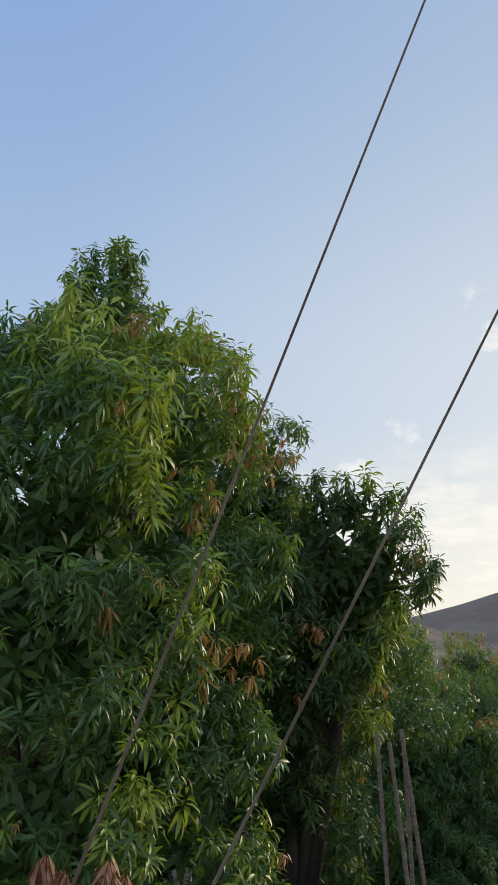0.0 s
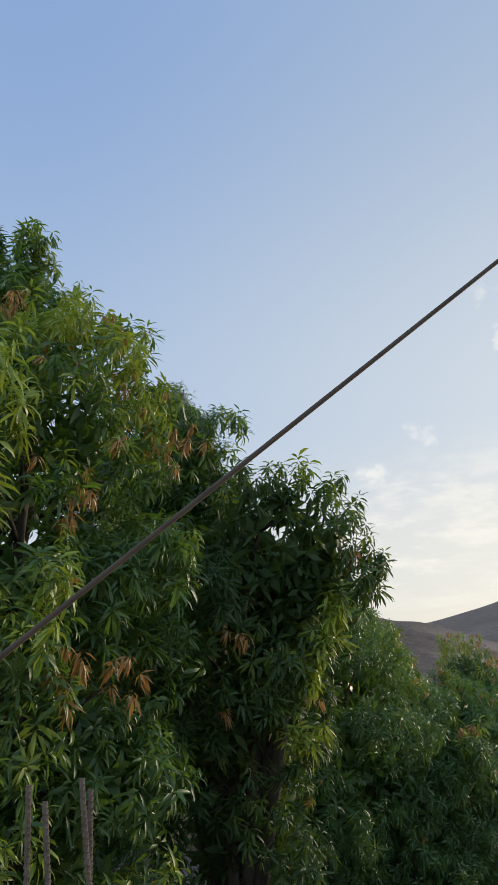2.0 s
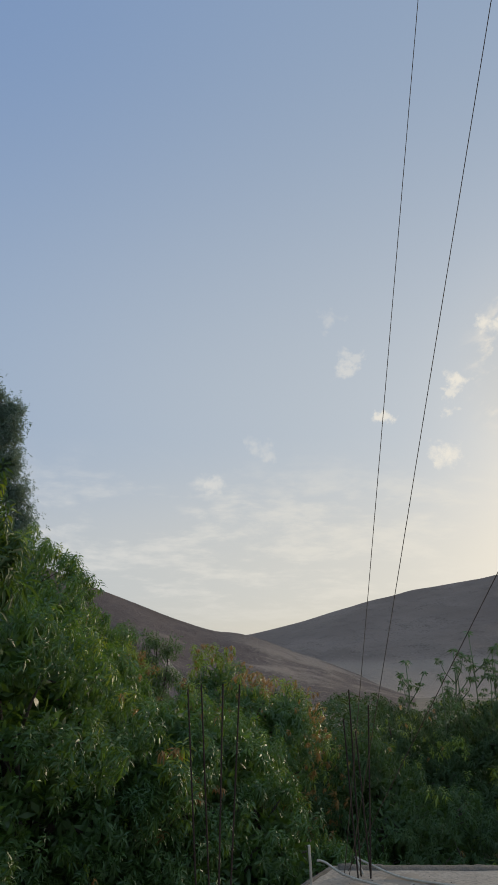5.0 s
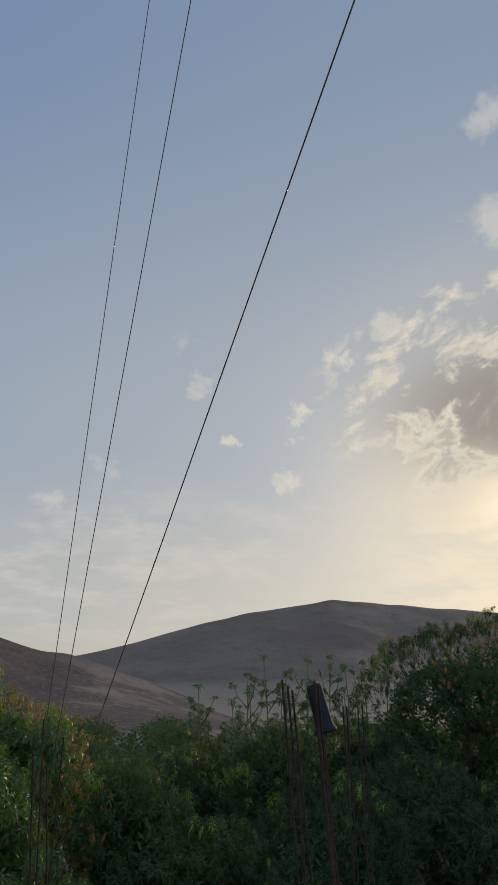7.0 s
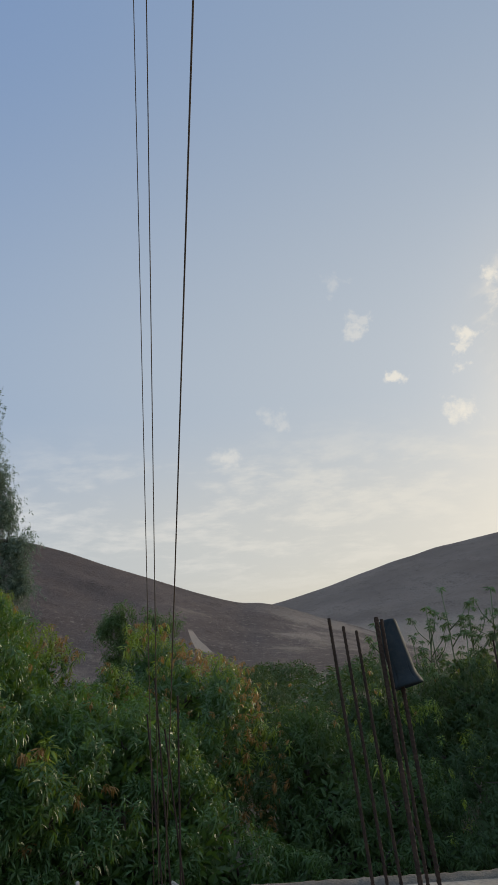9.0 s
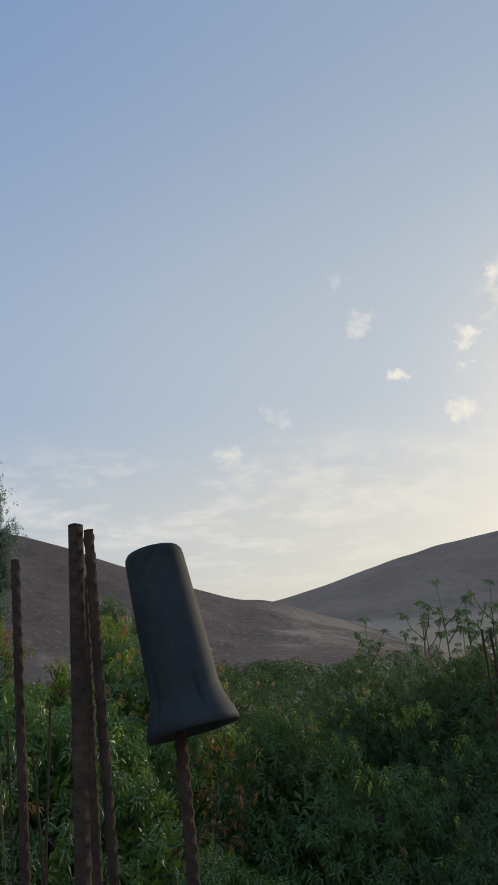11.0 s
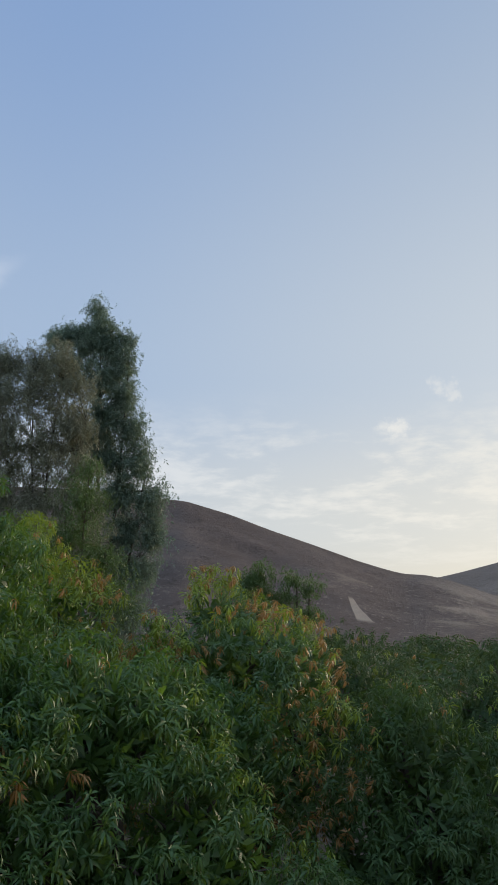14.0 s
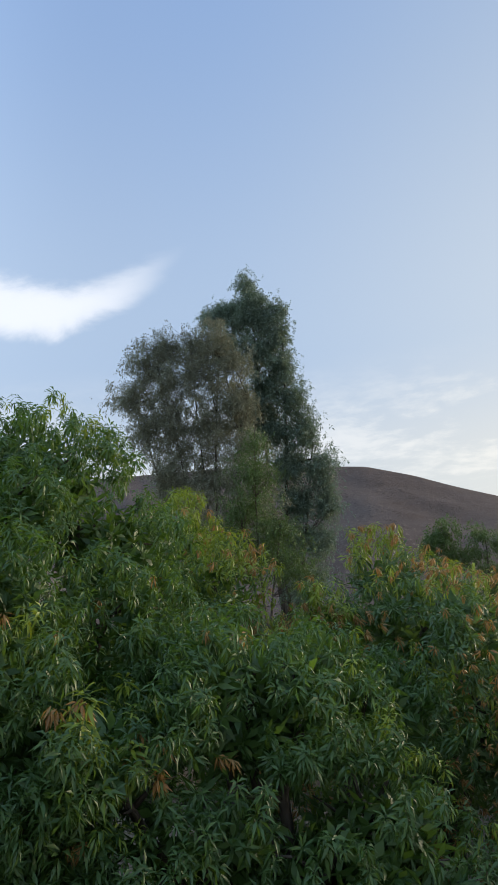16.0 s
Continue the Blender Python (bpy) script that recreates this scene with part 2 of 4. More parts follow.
M_LEAF = leaf_material("mango_leaf", (0.029, 0.068, 0.031), (0.076, 0.130, 0.048), (0.20, 0.35, 0.04))
M_BRIGHT = leaf_material("fresh_mango_leaf", (0.031, 0.074, 0.027), (0.078, 0.138, 0.040), (0.20, 0.36, 0.035), 0.44, 0.30, 0.40)
M_LIGHT = leaf_material("young_sunlit_green_leaf", (0.105, 0.172, 0.024), (0.205, 0.260, 0.034), (0.42, 0.52, 0.05))
M_COPPER = leaf_material("copper_leaf", (0.185, 0.090, 0.032), (0.350, 0.205, 0.066), (0.55, 0.30, 0.07))
M_DRY = leaf_material("dry_leaf", (0.170, 0.068, 0.036), (0.330, 0.165, 0.090), (0.30, 0.13, 0.06), 0.7, 0.15)
# eucalyptus greens are lifted: distance haze is put into the leaf colour
M_EUC = leaf_material("eucalyptus_leaf", (0.092, 0.140, 0.112), (0.185, 0.242, 0.186), (0.25, 0.33, 0.18), 0.5, 0.3)
M_EUC2 = leaf_material("thin_eucalyptus_leaf", (0.140, 0.150, 0.106), (0.255, 0.256, 0.180), (0.30, 0.31, 0.18), 0.5, 0.3)
# darker mango leaf copies: shade of backlit trees is put into the colour
M_FAR = leaf_material("shade_toned_orchard_leaf", (0.022, 0.048, 0.021), (0.050, 0.086, 0.032), (0.12, 0.18, 0.03), 0.60, 0.26, 0.22)
M_SHADE = leaf_material("shade_toned_mango_leaf", (0.026, 0.056, 0.022), (0.060, 0.102, 0.034), (0.16, 0.27, 0.03), 0.56, 0.26, 0.25)
M_WEED = leaf_material("weed_leaf", (0.050, 0.090, 0.030), (0.090, 0.140, 0.045), (0.16, 0.26, 0.05), 0.5)
M_BARK = solid_material("grey_bark", (0.060, 0.048, 0.039), (0.105, 0.086, 0.068), 3.0, 0.9, 0, 0.8, 22.0, stretch=(1, 1, 0.35))
M_STEM = solid_material("green_stem", (0.10, 0.14, 0.06), (0.16, 0.17, 0.09), 4.0, 0.7)
M_RUST = solid_material("rusted_steel", (0.030, 0.022, 0.018), (0.056, 0.037, 0.028), 30.0, 0.9, 0.1, 0.5, 160.0, (0.030, 0.020, 0.016), dist=0.002, spec=0.15)
M_TANBAR = solid_material("pale_tan_steel", (0.10, 0.080, 0.062), (0.155, 0.125, 0.098), 30.0, 0.9, 0.1, 0.5, 160.0, (0.09, 0.066, 0.05), dist=0.002, spec=0.15)
M_CABLE = solid_material("weathered_cable", (0.085, 0.060, 0.043), (0.130, 0.095, 0.068), 3.0, 0.8, 0.1, 0.04, 40.0, dist=0.001)
M_PIPE = solid_material("grey_plastic", (0.014, 0.020, 0.024), (0.021, 0.029, 0.035), 12.0, 0.72, 0.0, 0.12, 90.0, (0.040, 0.042, 0.040), 0.35, dist=0.002, spec=0.10)
M_PVC = solid_material("white_pvc", (0.33, 0.295, 0.24), (0.43, 0.39, 0.325), 10.0, 0.6, 0.0, 0.1, 60.0, (0.26, 0.23, 0.19), 0.6, dist=0.002)
M_SLAB = solid_material("dusty_concrete", (0.275, 0.220, 0.164), (0.370, 0.300, 0.226), 2.6, 0.95, 0.0, 0.5, 30.0, (0.175, 0.145, 0.115), 0.7)
M_KERB = solid_material("rough_mortar", (0.110, 0.090, 0.068), (0.165, 0.137, 0.105), 4.0, 0.95, 0.0, 0.8, 60.0, (0.065, 0.058, 0.050), 0.7, dist=0.02)
M_MORTAR = solid_material("dried_mortar", (0.23, 0.182, 0.132), (0.29, 0.233, 0.172), 5.0, 0.95, 0.0, 0.2, 40.0, (0.22, 0.185, 0.15), 0.4, dist=0.006)
M_WALL = solid_material("raw_concrete_wall", (0.30, 0.28, 0.26), (0.38, 0.36, 0.33), 0.8, 0.95, 0.0, 0.4, 18.0)
M_SOIL = solid_material("orchard_soil", (0.075, 0.058, 0.042), (0.12, 0.094, 0.068), 0.15, 0.95, 0.0, 0.7, 3.0, (0.10, 0.085, 0.055), 0.6, dist=0.1)
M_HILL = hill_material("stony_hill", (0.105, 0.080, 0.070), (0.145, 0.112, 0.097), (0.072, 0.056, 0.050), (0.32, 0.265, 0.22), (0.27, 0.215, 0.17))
# paler than the near hill: distance haze is put into the earth colour
M_FARHILL = hill_material("hazed_sandy_hill", (0.200, 0.150, 0.120), (0.255, 0.195, 0.155), (0.160, 0.120, 0.098), (0.37, 0.285, 0.215), (0.34, 0.265, 0.205), 0.5, 0.48, (23.0, 16.0))


# ---------------------------------------------------------------- building blocks
def part(name, data, material, parent=None, label=""):
    """Links a bmesh or a mesh as ONE mesh object, under a thing or a part."""
    if isinstance(data, bmesh.types.BMesh):
        me = bpy.data.meshes.new(name)
        data.to_mesh(me)
        data.free()
    else:
        me = data
    if material is not None and not me.materials:
        me.materials.append(material)
    ob = new(name, me)
    if parent is not None:
        ob.parent = parent
    if label:
        ob["label"] = label
    return ob


def thing(name, at, label, category, group="", kind=""):
    e = new(name)
    e.empty_display_size = 0.2
    e.location = at
    return tagged(e, label, category, group, kind)


def smooth(ob):
    for p in ob.data.polygons:
        p.use_smooth = True
    return ob


def tri_mesh(name, co, tris):
    """A triangle mesh from arrays of corners and indices."""
    me = bpy.data.meshes.new(name)
    me.vertices.add(len(co))
    me.vertices.foreach_set("co", np.ascontiguousarray(co, np.float32).ravel())
    n = len(tris)
    me.loops.add(n * 3)
    me.loops.foreach_set("vertex_index", np.ascontiguousarray(tris, np.int32).ravel())
    me.polygons.add(n)
    me.polygons.foreach_set("loop_start", np.arange(0, n * 3, 3, dtype=np.int32))
    me.polygons.foreach_set("use_smooth", np.ones(n, bool))
    me.update(calc_edges=True)
    return me


def tube(bm, pts, radii, sides=8, cap=True):
    """A tapered tube along points."""
    pts = [Vector(p) for p in pts]
    rings = []
    ref = Vector((0.31, 0.77, 0.55)).normalized()
    for i, p in enumerate(pts):
        a = pts[min(i + 1, len(pts) - 1)] - pts[max(i - 1, 0)]
        a.normalize()
        u = a.cross(ref)
        if u.length < 0.1:
            u = a.cross(Vector((1, 0, 0)))
        u.normalize()
        v = a.cross(u)
        rings.append([bm.verts.new(p + (u * math.cos(k * math.tau / sides) + v * math.sin(k * math.tau / sides)) * radii[i]) for k in range(sides)])
    for r, s in zip(rings, rings[1:]):
        for k in range(sides):
            f = bm.faces.new((r[k], r[(k + 1) % sides], s[(k + 1) % sides], s[k]))
            f.smooth = True
    if cap:
        bm.faces.new(rings[0][::-1])
        bm.faces.new(rings[-1])
    return rings


# ---------------------------------------------------------------- foliage
def leaf_rows(length, width, e0, droop, fine):
    """One lance-shaped leaf growing along +x from the origin, bending down, folded a little at its midrib."""
    if not fine:
        e, h, t = e0 - droop * 0.3, width / 2, e0 - droop * 0.75
        mx, mz = math.cos(e) * 0.45 * length, math.sin(e) * 0.45 * length
        tip = (mx + math.cos(t) * 0.55 * length, 0, mz + math.sin(t) * 0.55 * length)
        return np.array([(0, 0, 0), (mx, h, mz + 0.3 * h), (mx, -h, mz - 0.1 * h), tip]), np.array([(0, 2, 1), (1, 2, 3)])
    cuts = ((0.34, 0.5), (0.72, 0.37)) if fine > 1 else ((0.42, 0.5),)
    co, x, z, last = [(0.0, 0.0, 0.0)], 0.0, 0.0, 0.0
    for share, half in cuts:
        e = e0 - droop * (last + share) / 2
        x, z, last = x + math.cos(e) * (share - last) * length, z + math.sin(e) * (share - last) * length, share
        h = half * width
        co += [(x, h, z + 0.32 * h), (x, 0, z - 0.1 * h), (x, -h, z + 0.32 * h)]
    e = e0 - droop * 0.95
    co.append((x + math.cos(e) * (1 - last) * length, 0, z + math.sin(e) * (1 - last) * length))
    tr = [(0, 2, 1), (0, 3, 2)]
    for k in range(1, len(co) - 4, 3):
        tr += [(k, k + 1, k + 4), (k, k + 4, k + 3), (k + 1, k + 2, k + 5), (k + 1, k + 5, k + 4)]
    k = len(co) - 4
    tr += [(k, k + 1, k + 3), (k + 1, k + 2, k + 3)]
    return np.array(co), np.array(tr)


def rosette(seed, leaves, length, width, fine, up=(-35, 55), droop=(25, 70), stem=0.5):
    """The end of a shoot (axis +z): young leaves rise at its tip, older ones hang lower down."""
    rng = random.Random(seed)
    cos, trs, k = [], [], 0
    for i in range(leaves):
        t = (i + rng.uniform(-0.4, 0.4)) / leaves
        L = length * rng.uniform(0.75, 1.15) * (0.75 + 0.5 * t if t < 0.5 else 1.0)
        e0 = up[1] + (up[0] - up[1]) * t + rng.uniform(-14, 14)
        c, tr = leaf_rows(L, width * rng.uniform(0.8, 1.2), radians(e0), radians(rng.uniform(*droop)), fine)
        a = i * 2.399 + rng.uniform(-0.35, 0.35)
        tw = rng.uniform(-0.7, 0.7)
        y, z = c[:, 1] * math.cos(tw), c[:, 2] + c[:, 1] * math.sin(tw)
        x = c[:, 0] + 0.006
        cos.append(np.c_[x * math.cos(a) - y * math.sin(a), x * math.sin(a) + y * math.cos(a), z - stem * length * t])
        trs.append(tr + k)
        k += len(c)
    return np.concatenate(cos), np.concatenate(trs)


def scatter(templates, places, axes, scales, rng):
    """Every place takes one of the templates, its axis turned along axes."""
    axes = axes / np.linalg.norm(axes, axis=1, keepdims=True)
    pick = rng.integers(0, len(templates), len(places))
    cos, trs, k = [], [], 0
    for i, (tc, tt) in enumerate(templates):
        sel = np.nonzero(pick == i)[0]
        if not len(sel):
            continue
        n = axes[sel]
        r = rng.normal(size=n.shape)
        u = np.cross(n, r)
        u /= np.linalg.norm(u, axis=1, keepdims=True)
        v = np.cross(n, u)
        s = scales[sel][:, None, None]
        c = (tc[None, :, 0:1] * u[:, None] + tc[None, :, 1:2] * v[:, None] + tc[None, :, 2:3] * n[:, None]) * s + places[sel][:, None]
        cos.append(c.reshape(-1, 3))
        off = (np.arange(len(sel)) * len(tc))[:, None, None] + k
        trs.append((tt[None] + off).reshape(-1, 3))
        k += len(sel) * len(tc)
    return np.concatenate(cos), np.concatenate(trs)


STAR, HANG = (-52, 34), (-80, -18)
NEAR_T = [rosette(s, 15, 0.156, 0.026, 2, HANG if s % 4 == 3 else STAR, (20, 70), 0.75) for s in range(12)]
MID_T = [rosette(s + 20, 15, 0.145, 0.0245, 1, HANG if s % 4 == 3 else STAR, (20, 65), 0.8) for s in range(10)]
FAR_T = [rosette(s + 40, 8, 0.22, 0.052, 0, (-40, 55), (20, 70), 0.7) for s in range(5)]
CORE_T = [rosette(s + 60, 9, 0.24, 0.066, 0, (-60, 60), (10, 50)) for s in range(3)]
FLUSH_T = [rosette(s + 80, 11, 0.115, 0.019, 1, (-85, -15), (5, 45), 0.4) for s in range(6)]
DRY_T = [rosette(s + 90, 14, 0.26, 0.034, 1, (-88, -50), (0, 20), 0.2) for s in range(4)]


def lumps(p, freq, seed):
    """Cheap smooth noise: a few crossed waves."""
    g = np.random.default_rng(seed)
    s = np.zeros(len(p))
    for _ in range(7):
        k = g.normal(size=3)
        k *= freq * g.uniform(0.7, 1.5) / np.linalg.norm(k)
        s += np.sin(p @ k + g.uniform(0, 6.28))
    return s / 3.7


def shell(lobes, density, rng, face, seed, bump=0.27, wave=0.95, least=0.10, deep=0.24, crease=1.20):
    """Places and outward directions of shoots on the boughs of a crown: tufts stand out, hollows lie between them; fewer on the side turned from `face`."""
    P, D = [], []
    for i, (cx, cy, cz, rx, ry, rz) in enumerate(lobes):
        c, R = np.array((cx, cy, cz)), np.array((rx, ry, rz))
        area = 4 * math.pi * (((rx * ry) ** 1.6 + (rx * rz) ** 1.6 + (ry * rz) ** 1.6) / 3) ** (1 / 1.6)
        n = max(12, int(area * density))
        u = rng.normal(size=(n, 3))
        u /= np.linalg.norm(u, axis=1, keepdims=True)
        nn = u / R
        nn /= np.linalg.norm(nn, axis=1, keepdims=True)
        p = c + u * R
        swell = lumps(p, 6.28 / wave, seed) * 0.7 + lumps(p, 15.0 / wave, seed + 5) * 0.4
        keep = rng.random(n) < np.clip(0.75 + 0.6 * (nn @ face) + 0.3 * nn[:, 2], least, 1.0)
        keep &= rng.random(n) < np.clip(0.86 + 0.75 * swell, 0.12, 1.0)
        p = p + nn * (bump * swell - deep * rng.random(n) ** 2)[:, None]
        for j, (ax, ay, az, bx, by, bz) in enumerate(lobes):
            if j != i:
                q = (p - np.array((ax, ay, az))) / np.array((bx, by, bz))
                keep &= (q * q).sum(1) > crease
        P.append(p[keep])
        D.append(nn[keep])
    return np.concatenate(P), np.concatenate(D)


def core_shell(lobes, density, rng, inner=0.66):
    """Places deep inside the lobes, for the dark inner leaves."""
    P, Nn = [], []
    for cx, cy, cz, rx, ry, rz in lobes:
        R = np.array((rx, ry, rz)) * inner
        n = int(12.6 * R.mean() ** 2 * density)
        u = rng.normal(size=(n, 3))
        u /= np.linalg.norm(u, axis=1, keepdims=True)
        P.append(np.array((cx, cy, cz)) + u * R * rng.uniform(0.8, 1.0, n)[:, None])
        Nn.append(u)
    return np.concatenate(P), np.concatenate(Nn)


def tree_wood(tree, lobes, base, bark, r0=0.16, seed=0):
    """A tapered trunk and a limb into every lobe."""
    rng = random.Random(seed)
    cz = min(l[2] - l[5] for l in lobes)
    mx = sum(l[0] for l in lobes) / len(lobes)
    my = sum(l[1] for l in lobes) / len(lobes)
    fork = Vector((base[0] * 0.6 + mx * 0.4, base[1] * 0.6 + my * 0.4, max(base[2] + 0.8, min(cz, base[2] + 2.2))))
    b = Vector(base)
    bm = bmesh.new()
    tube(bm, [b - Vector((0, 0, 0.05)), b + Vector((0, 0, 0.25)), b.lerp(fork, 0.55) + Vector((0.05, -0.04, 0)), fork],
         [r0 * 1.45, r0 * 1.08, r0 * 0.92, r0 * 0.8], 12)
    bm.transform(Matrix.Translation(-b))
    part("trunk", bm, bark, tree)
    for l in lobes:
        end = Vector(l[:3]) + Vector((0, 0, 0.35 * l[5]))
        m1 = fork.lerp(end, 0.4) + Vector((rng.uniform(-.15, .15), rng.uniform(-.15, .15), 0.15))
        m2 = fork.lerp(end, 0.75) + Vector((rng.uniform(-.15, .15), rng.uniform(-.15, .15), 0.1))
        bm = bmesh.new()
        tube(bm, [fork - Vector((0, 0, 0.12)), m1, m2, end], [r0 * 0.55, r0 * 0.38, r0 * 0.24, r0 * 0.08], 8)
        for k in range(5):
            a = m2.lerp(end, k / 5)
            d = Vector((rng.uniform(-1, 1), rng.uniform(-1, 1), rng.uniform(0, 0.9)))
            d.normalize()
            tube(bm, [a, a + d * l[3] * 0.4 + Vector((0, 0, 0.06)), a + d * l[3] * 0.72], [r0 * 0.16, r0 * 0.1, r0 * 0.03], 5)
        bm.transform(Matrix.Translation(-b))
        part("limb", bm, bark, tree)


SUNNY = (0.9, -0.4, 0.1)


def mango_tree(base, lobes, label, seed, density=26, near=True, copper=0.07, light=0.16, face=(0.4, -0.85, 0.3), r0=0.16, group="mango trees beside the roof", size=1.0, leaf=None):
    rng = np.random.default_rng(seed)
    tree = thing("mango_tree", base, label, "tree", group)
    b = np.array(base)
    face = np.array(face) / np.linalg.norm(face)
    P, Nn = shell(lobes, density, rng, face, seed)
    axes = Nn * 0.45 + np.array((0, 0, 0.75)) + rng.normal(size=P.shape) * 0.25
    sc = rng.uniform(0.62, 1.08, len(P)) * size
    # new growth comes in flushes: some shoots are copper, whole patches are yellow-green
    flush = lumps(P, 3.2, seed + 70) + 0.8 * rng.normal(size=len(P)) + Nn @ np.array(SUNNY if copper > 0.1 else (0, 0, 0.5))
    # weighted towards the sun: sunlight is put into these young leaves' yellow-green
    young_sunward = 1.3 * lumps(P, 2.4, seed + 80) + 0.5 * rng.normal(size=len(P)) + 0.4 * Nn[:, 2] + 0.9 * Nn @ np.array(dirv(SUN_AZ, 40))
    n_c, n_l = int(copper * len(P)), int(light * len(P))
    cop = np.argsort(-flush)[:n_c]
    young_sunward[cop] = -99
    lig = np.argsort(-young_sunward)[:n_l]
    rest = np.setdiff1d(np.arange(len(P)), np.concatenate((cop, lig)))
    T = NEAR_T if near else MID_T
    core, cn = core_shell(lobes, 24, rng)
    co, tr = scatter(T, P[rest], axes[rest], sc[rest], rng)
    c2, t2 = scatter(CORE_T, core, cn + rng.normal(size=cn.shape) * 0.5, rng.uniform(0.7, 1.1, len(core)), rng)
    tree_wood(tree, lobes, base, M_BARK, r0, seed)
    part("crown", tri_mesh("crown", np.concatenate((co, c2)) - b, np.concatenate((tr, t2 + len(co)))), leaf or M_LEAF, tree)
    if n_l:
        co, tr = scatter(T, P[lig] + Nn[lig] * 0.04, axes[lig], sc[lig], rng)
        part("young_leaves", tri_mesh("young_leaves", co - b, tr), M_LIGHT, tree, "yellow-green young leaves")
    if n_c:
        co, tr = scatter(FLUSH_T, P[cop] + Nn[cop] * 0.08, axes[cop], sc[cop], rng)
        part("copper_leaves", tri_mesh("copper_leaves", co - b, tr), M_COPPER, tree, "hanging copper-red new leaves")
    return tree


# ---------------------------------------------------------------- ground, hills
def disc_ground():
    bm = bmesh.new()
    rings = []
    for r in (0.0, 6, 14, 30, 60, 120, 240, 480, 1000, 2200, 4200):
        if r == 0:
            rings.append([bm.verts.new((4, 8, 0))])
            continue
        rings.append([bm.verts.new((4 + r * math.cos(k * math.tau / 64), 8 + r * math.sin(k * math.tau / 64), 0)) for k in range(64)])
    for k in range(64):
        bm.faces.new((rings[0][0], rings[1][k], rings[1][(k + 1) % 64]))
    for a, b in zip(rings[1:], rings[2:]):
        for k in range(64):
            bm.faces.new((a[k], b[k], b[(k + 1) % 64], a[(k + 1) % 64]))
    g = part("ground", bm, M_SOIL)
    tagged(g, "dry brown orchard soil reaching the hills", "ground", kind="structure")


def hill(name, label, ridge, r0, r1, r2, seed, gully=1.0, earth=None, origin=(4.0, 4.0)):
    """A bare hill: its crest seen from the roof at the given bearings and heights (degrees)."""
    az = np.arange(ridge[0][0], ridge[-1][0] + 0.01, 0.3)
    el = np.interp(az, [a for a, e in ridge], [e for a, e in ridge])
    ker = np.hanning(7)
    el = np.convolve(np.pad(el, 3, mode="edge"), ker / ker.sum(), mode="valid")
    rr = np.concatenate((np.linspace(r0, r1, 46), np.linspace(r1, r2, 14)[1:]))
    A, Rr = np.meshgrid(np.radians(az), rr, indexing="ij")
    H = np.tan(np.radians(el))[:, None] * r1
    s = np.clip((Rr - r0) / (r1 - r0), 0, 1)
    prof = np.where(Rr <= r1, s ** 1.5 * (1.25 - 0.25 * s), 1 - 0.35 * np.clip((Rr - r1) / (r2 - r1), 0, 1) ** 1.3)
    X = origin[0] + Rr * np.sin(A)
    Y = origin[1] + Rr * np.cos(A)
    pts = np.c_[X.ravel(), Y.ravel(), np.zeros(X.size)]
    relief = (0.05 * lumps(pts, 0.035, seed) + 0.035 * lumps(pts, 0.09, seed + 1) + 0.03 * lumps(pts, 0.22, seed + 2)
              + 0.06 * np.abs(lumps(np.c_[A.ravel() * r1, 0.22 * Rr.ravel(), 0 * A.ravel()], 0.075, seed + 3))).reshape(X.shape) * gully
    Z = H * (prof + relief * np.clip(prof * 2, 0, 1) * np.clip(1.15 - prof, 0.03, 1)) + (4.6 * prof)
    Z = np.where(s <= 0, -1.0, Z)
    co = np.c_[X.ravel(), Y.ravel(), Z.ravel()]
    na, nr = X.shape
    i = np.arange(na - 1)[:, None] * nr + np.arange(nr - 1)[None]
    i = i.ravel()
    tr = np.concatenate((np.c_[i, i + 1, i + nr], np.c_[i + 1, i + nr + 1, i + nr]))
    tr = tr[:, ::-1]
    ob = part(name, tri_mesh(name, co, tr), earth or M_HILL)
    return tagged(ob, label, "hill", kind="structure")


disc_ground()
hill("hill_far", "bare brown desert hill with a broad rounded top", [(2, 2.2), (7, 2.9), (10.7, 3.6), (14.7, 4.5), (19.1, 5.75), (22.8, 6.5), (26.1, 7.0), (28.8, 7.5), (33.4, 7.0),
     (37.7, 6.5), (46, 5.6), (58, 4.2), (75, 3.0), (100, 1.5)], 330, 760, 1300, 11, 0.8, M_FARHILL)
hill("hill_near", "stony desert hill sloping down to a spur with pale sand", [(-95, 2.5), (-70, 5.0), (-45, 8.0), (-25, 10.0), (-14, 9.9), (-9.3, 9.45), (-7.4, 9.28), (-3.9, 8.2),
     (1.4, 6.2), (5.0, 4.85), (7.2, 4.15), (8.4, 3.84), (9.9, 3.75), (11.5, 3.32), (13, 2.8), (14.2, 2.3), (16, 1.8), (18.6, 0.8), (21, -0.1), (22.5, -0.6)], 190, 430, 800, 23)


# ---------------------------------------------------------------- roof
ROOF = 3.26
CORNERS = [(4.37, 8.70), (14.0, 6.45), (14.0, -6.0), (-6.1, -6.0)]


def prism(poly, z0, z1):
    bm = bmesh.new()
    a = [bm.verts.new((x, y, z0)) for x, y in poly]
    b = [bm.verts.new((x, y, z1)) for x, y in poly]
    n = len(poly)
    bm.faces.new(b)
    bm.faces.new(a[::-1])
    for k in range(n):
        bm.faces.new((a[k], a[(k + 1) % n], b[(k + 1) % n], b[k]))
    bmesh.ops.recalc_face_normals(bm, faces=bm.faces[:])
    return bm


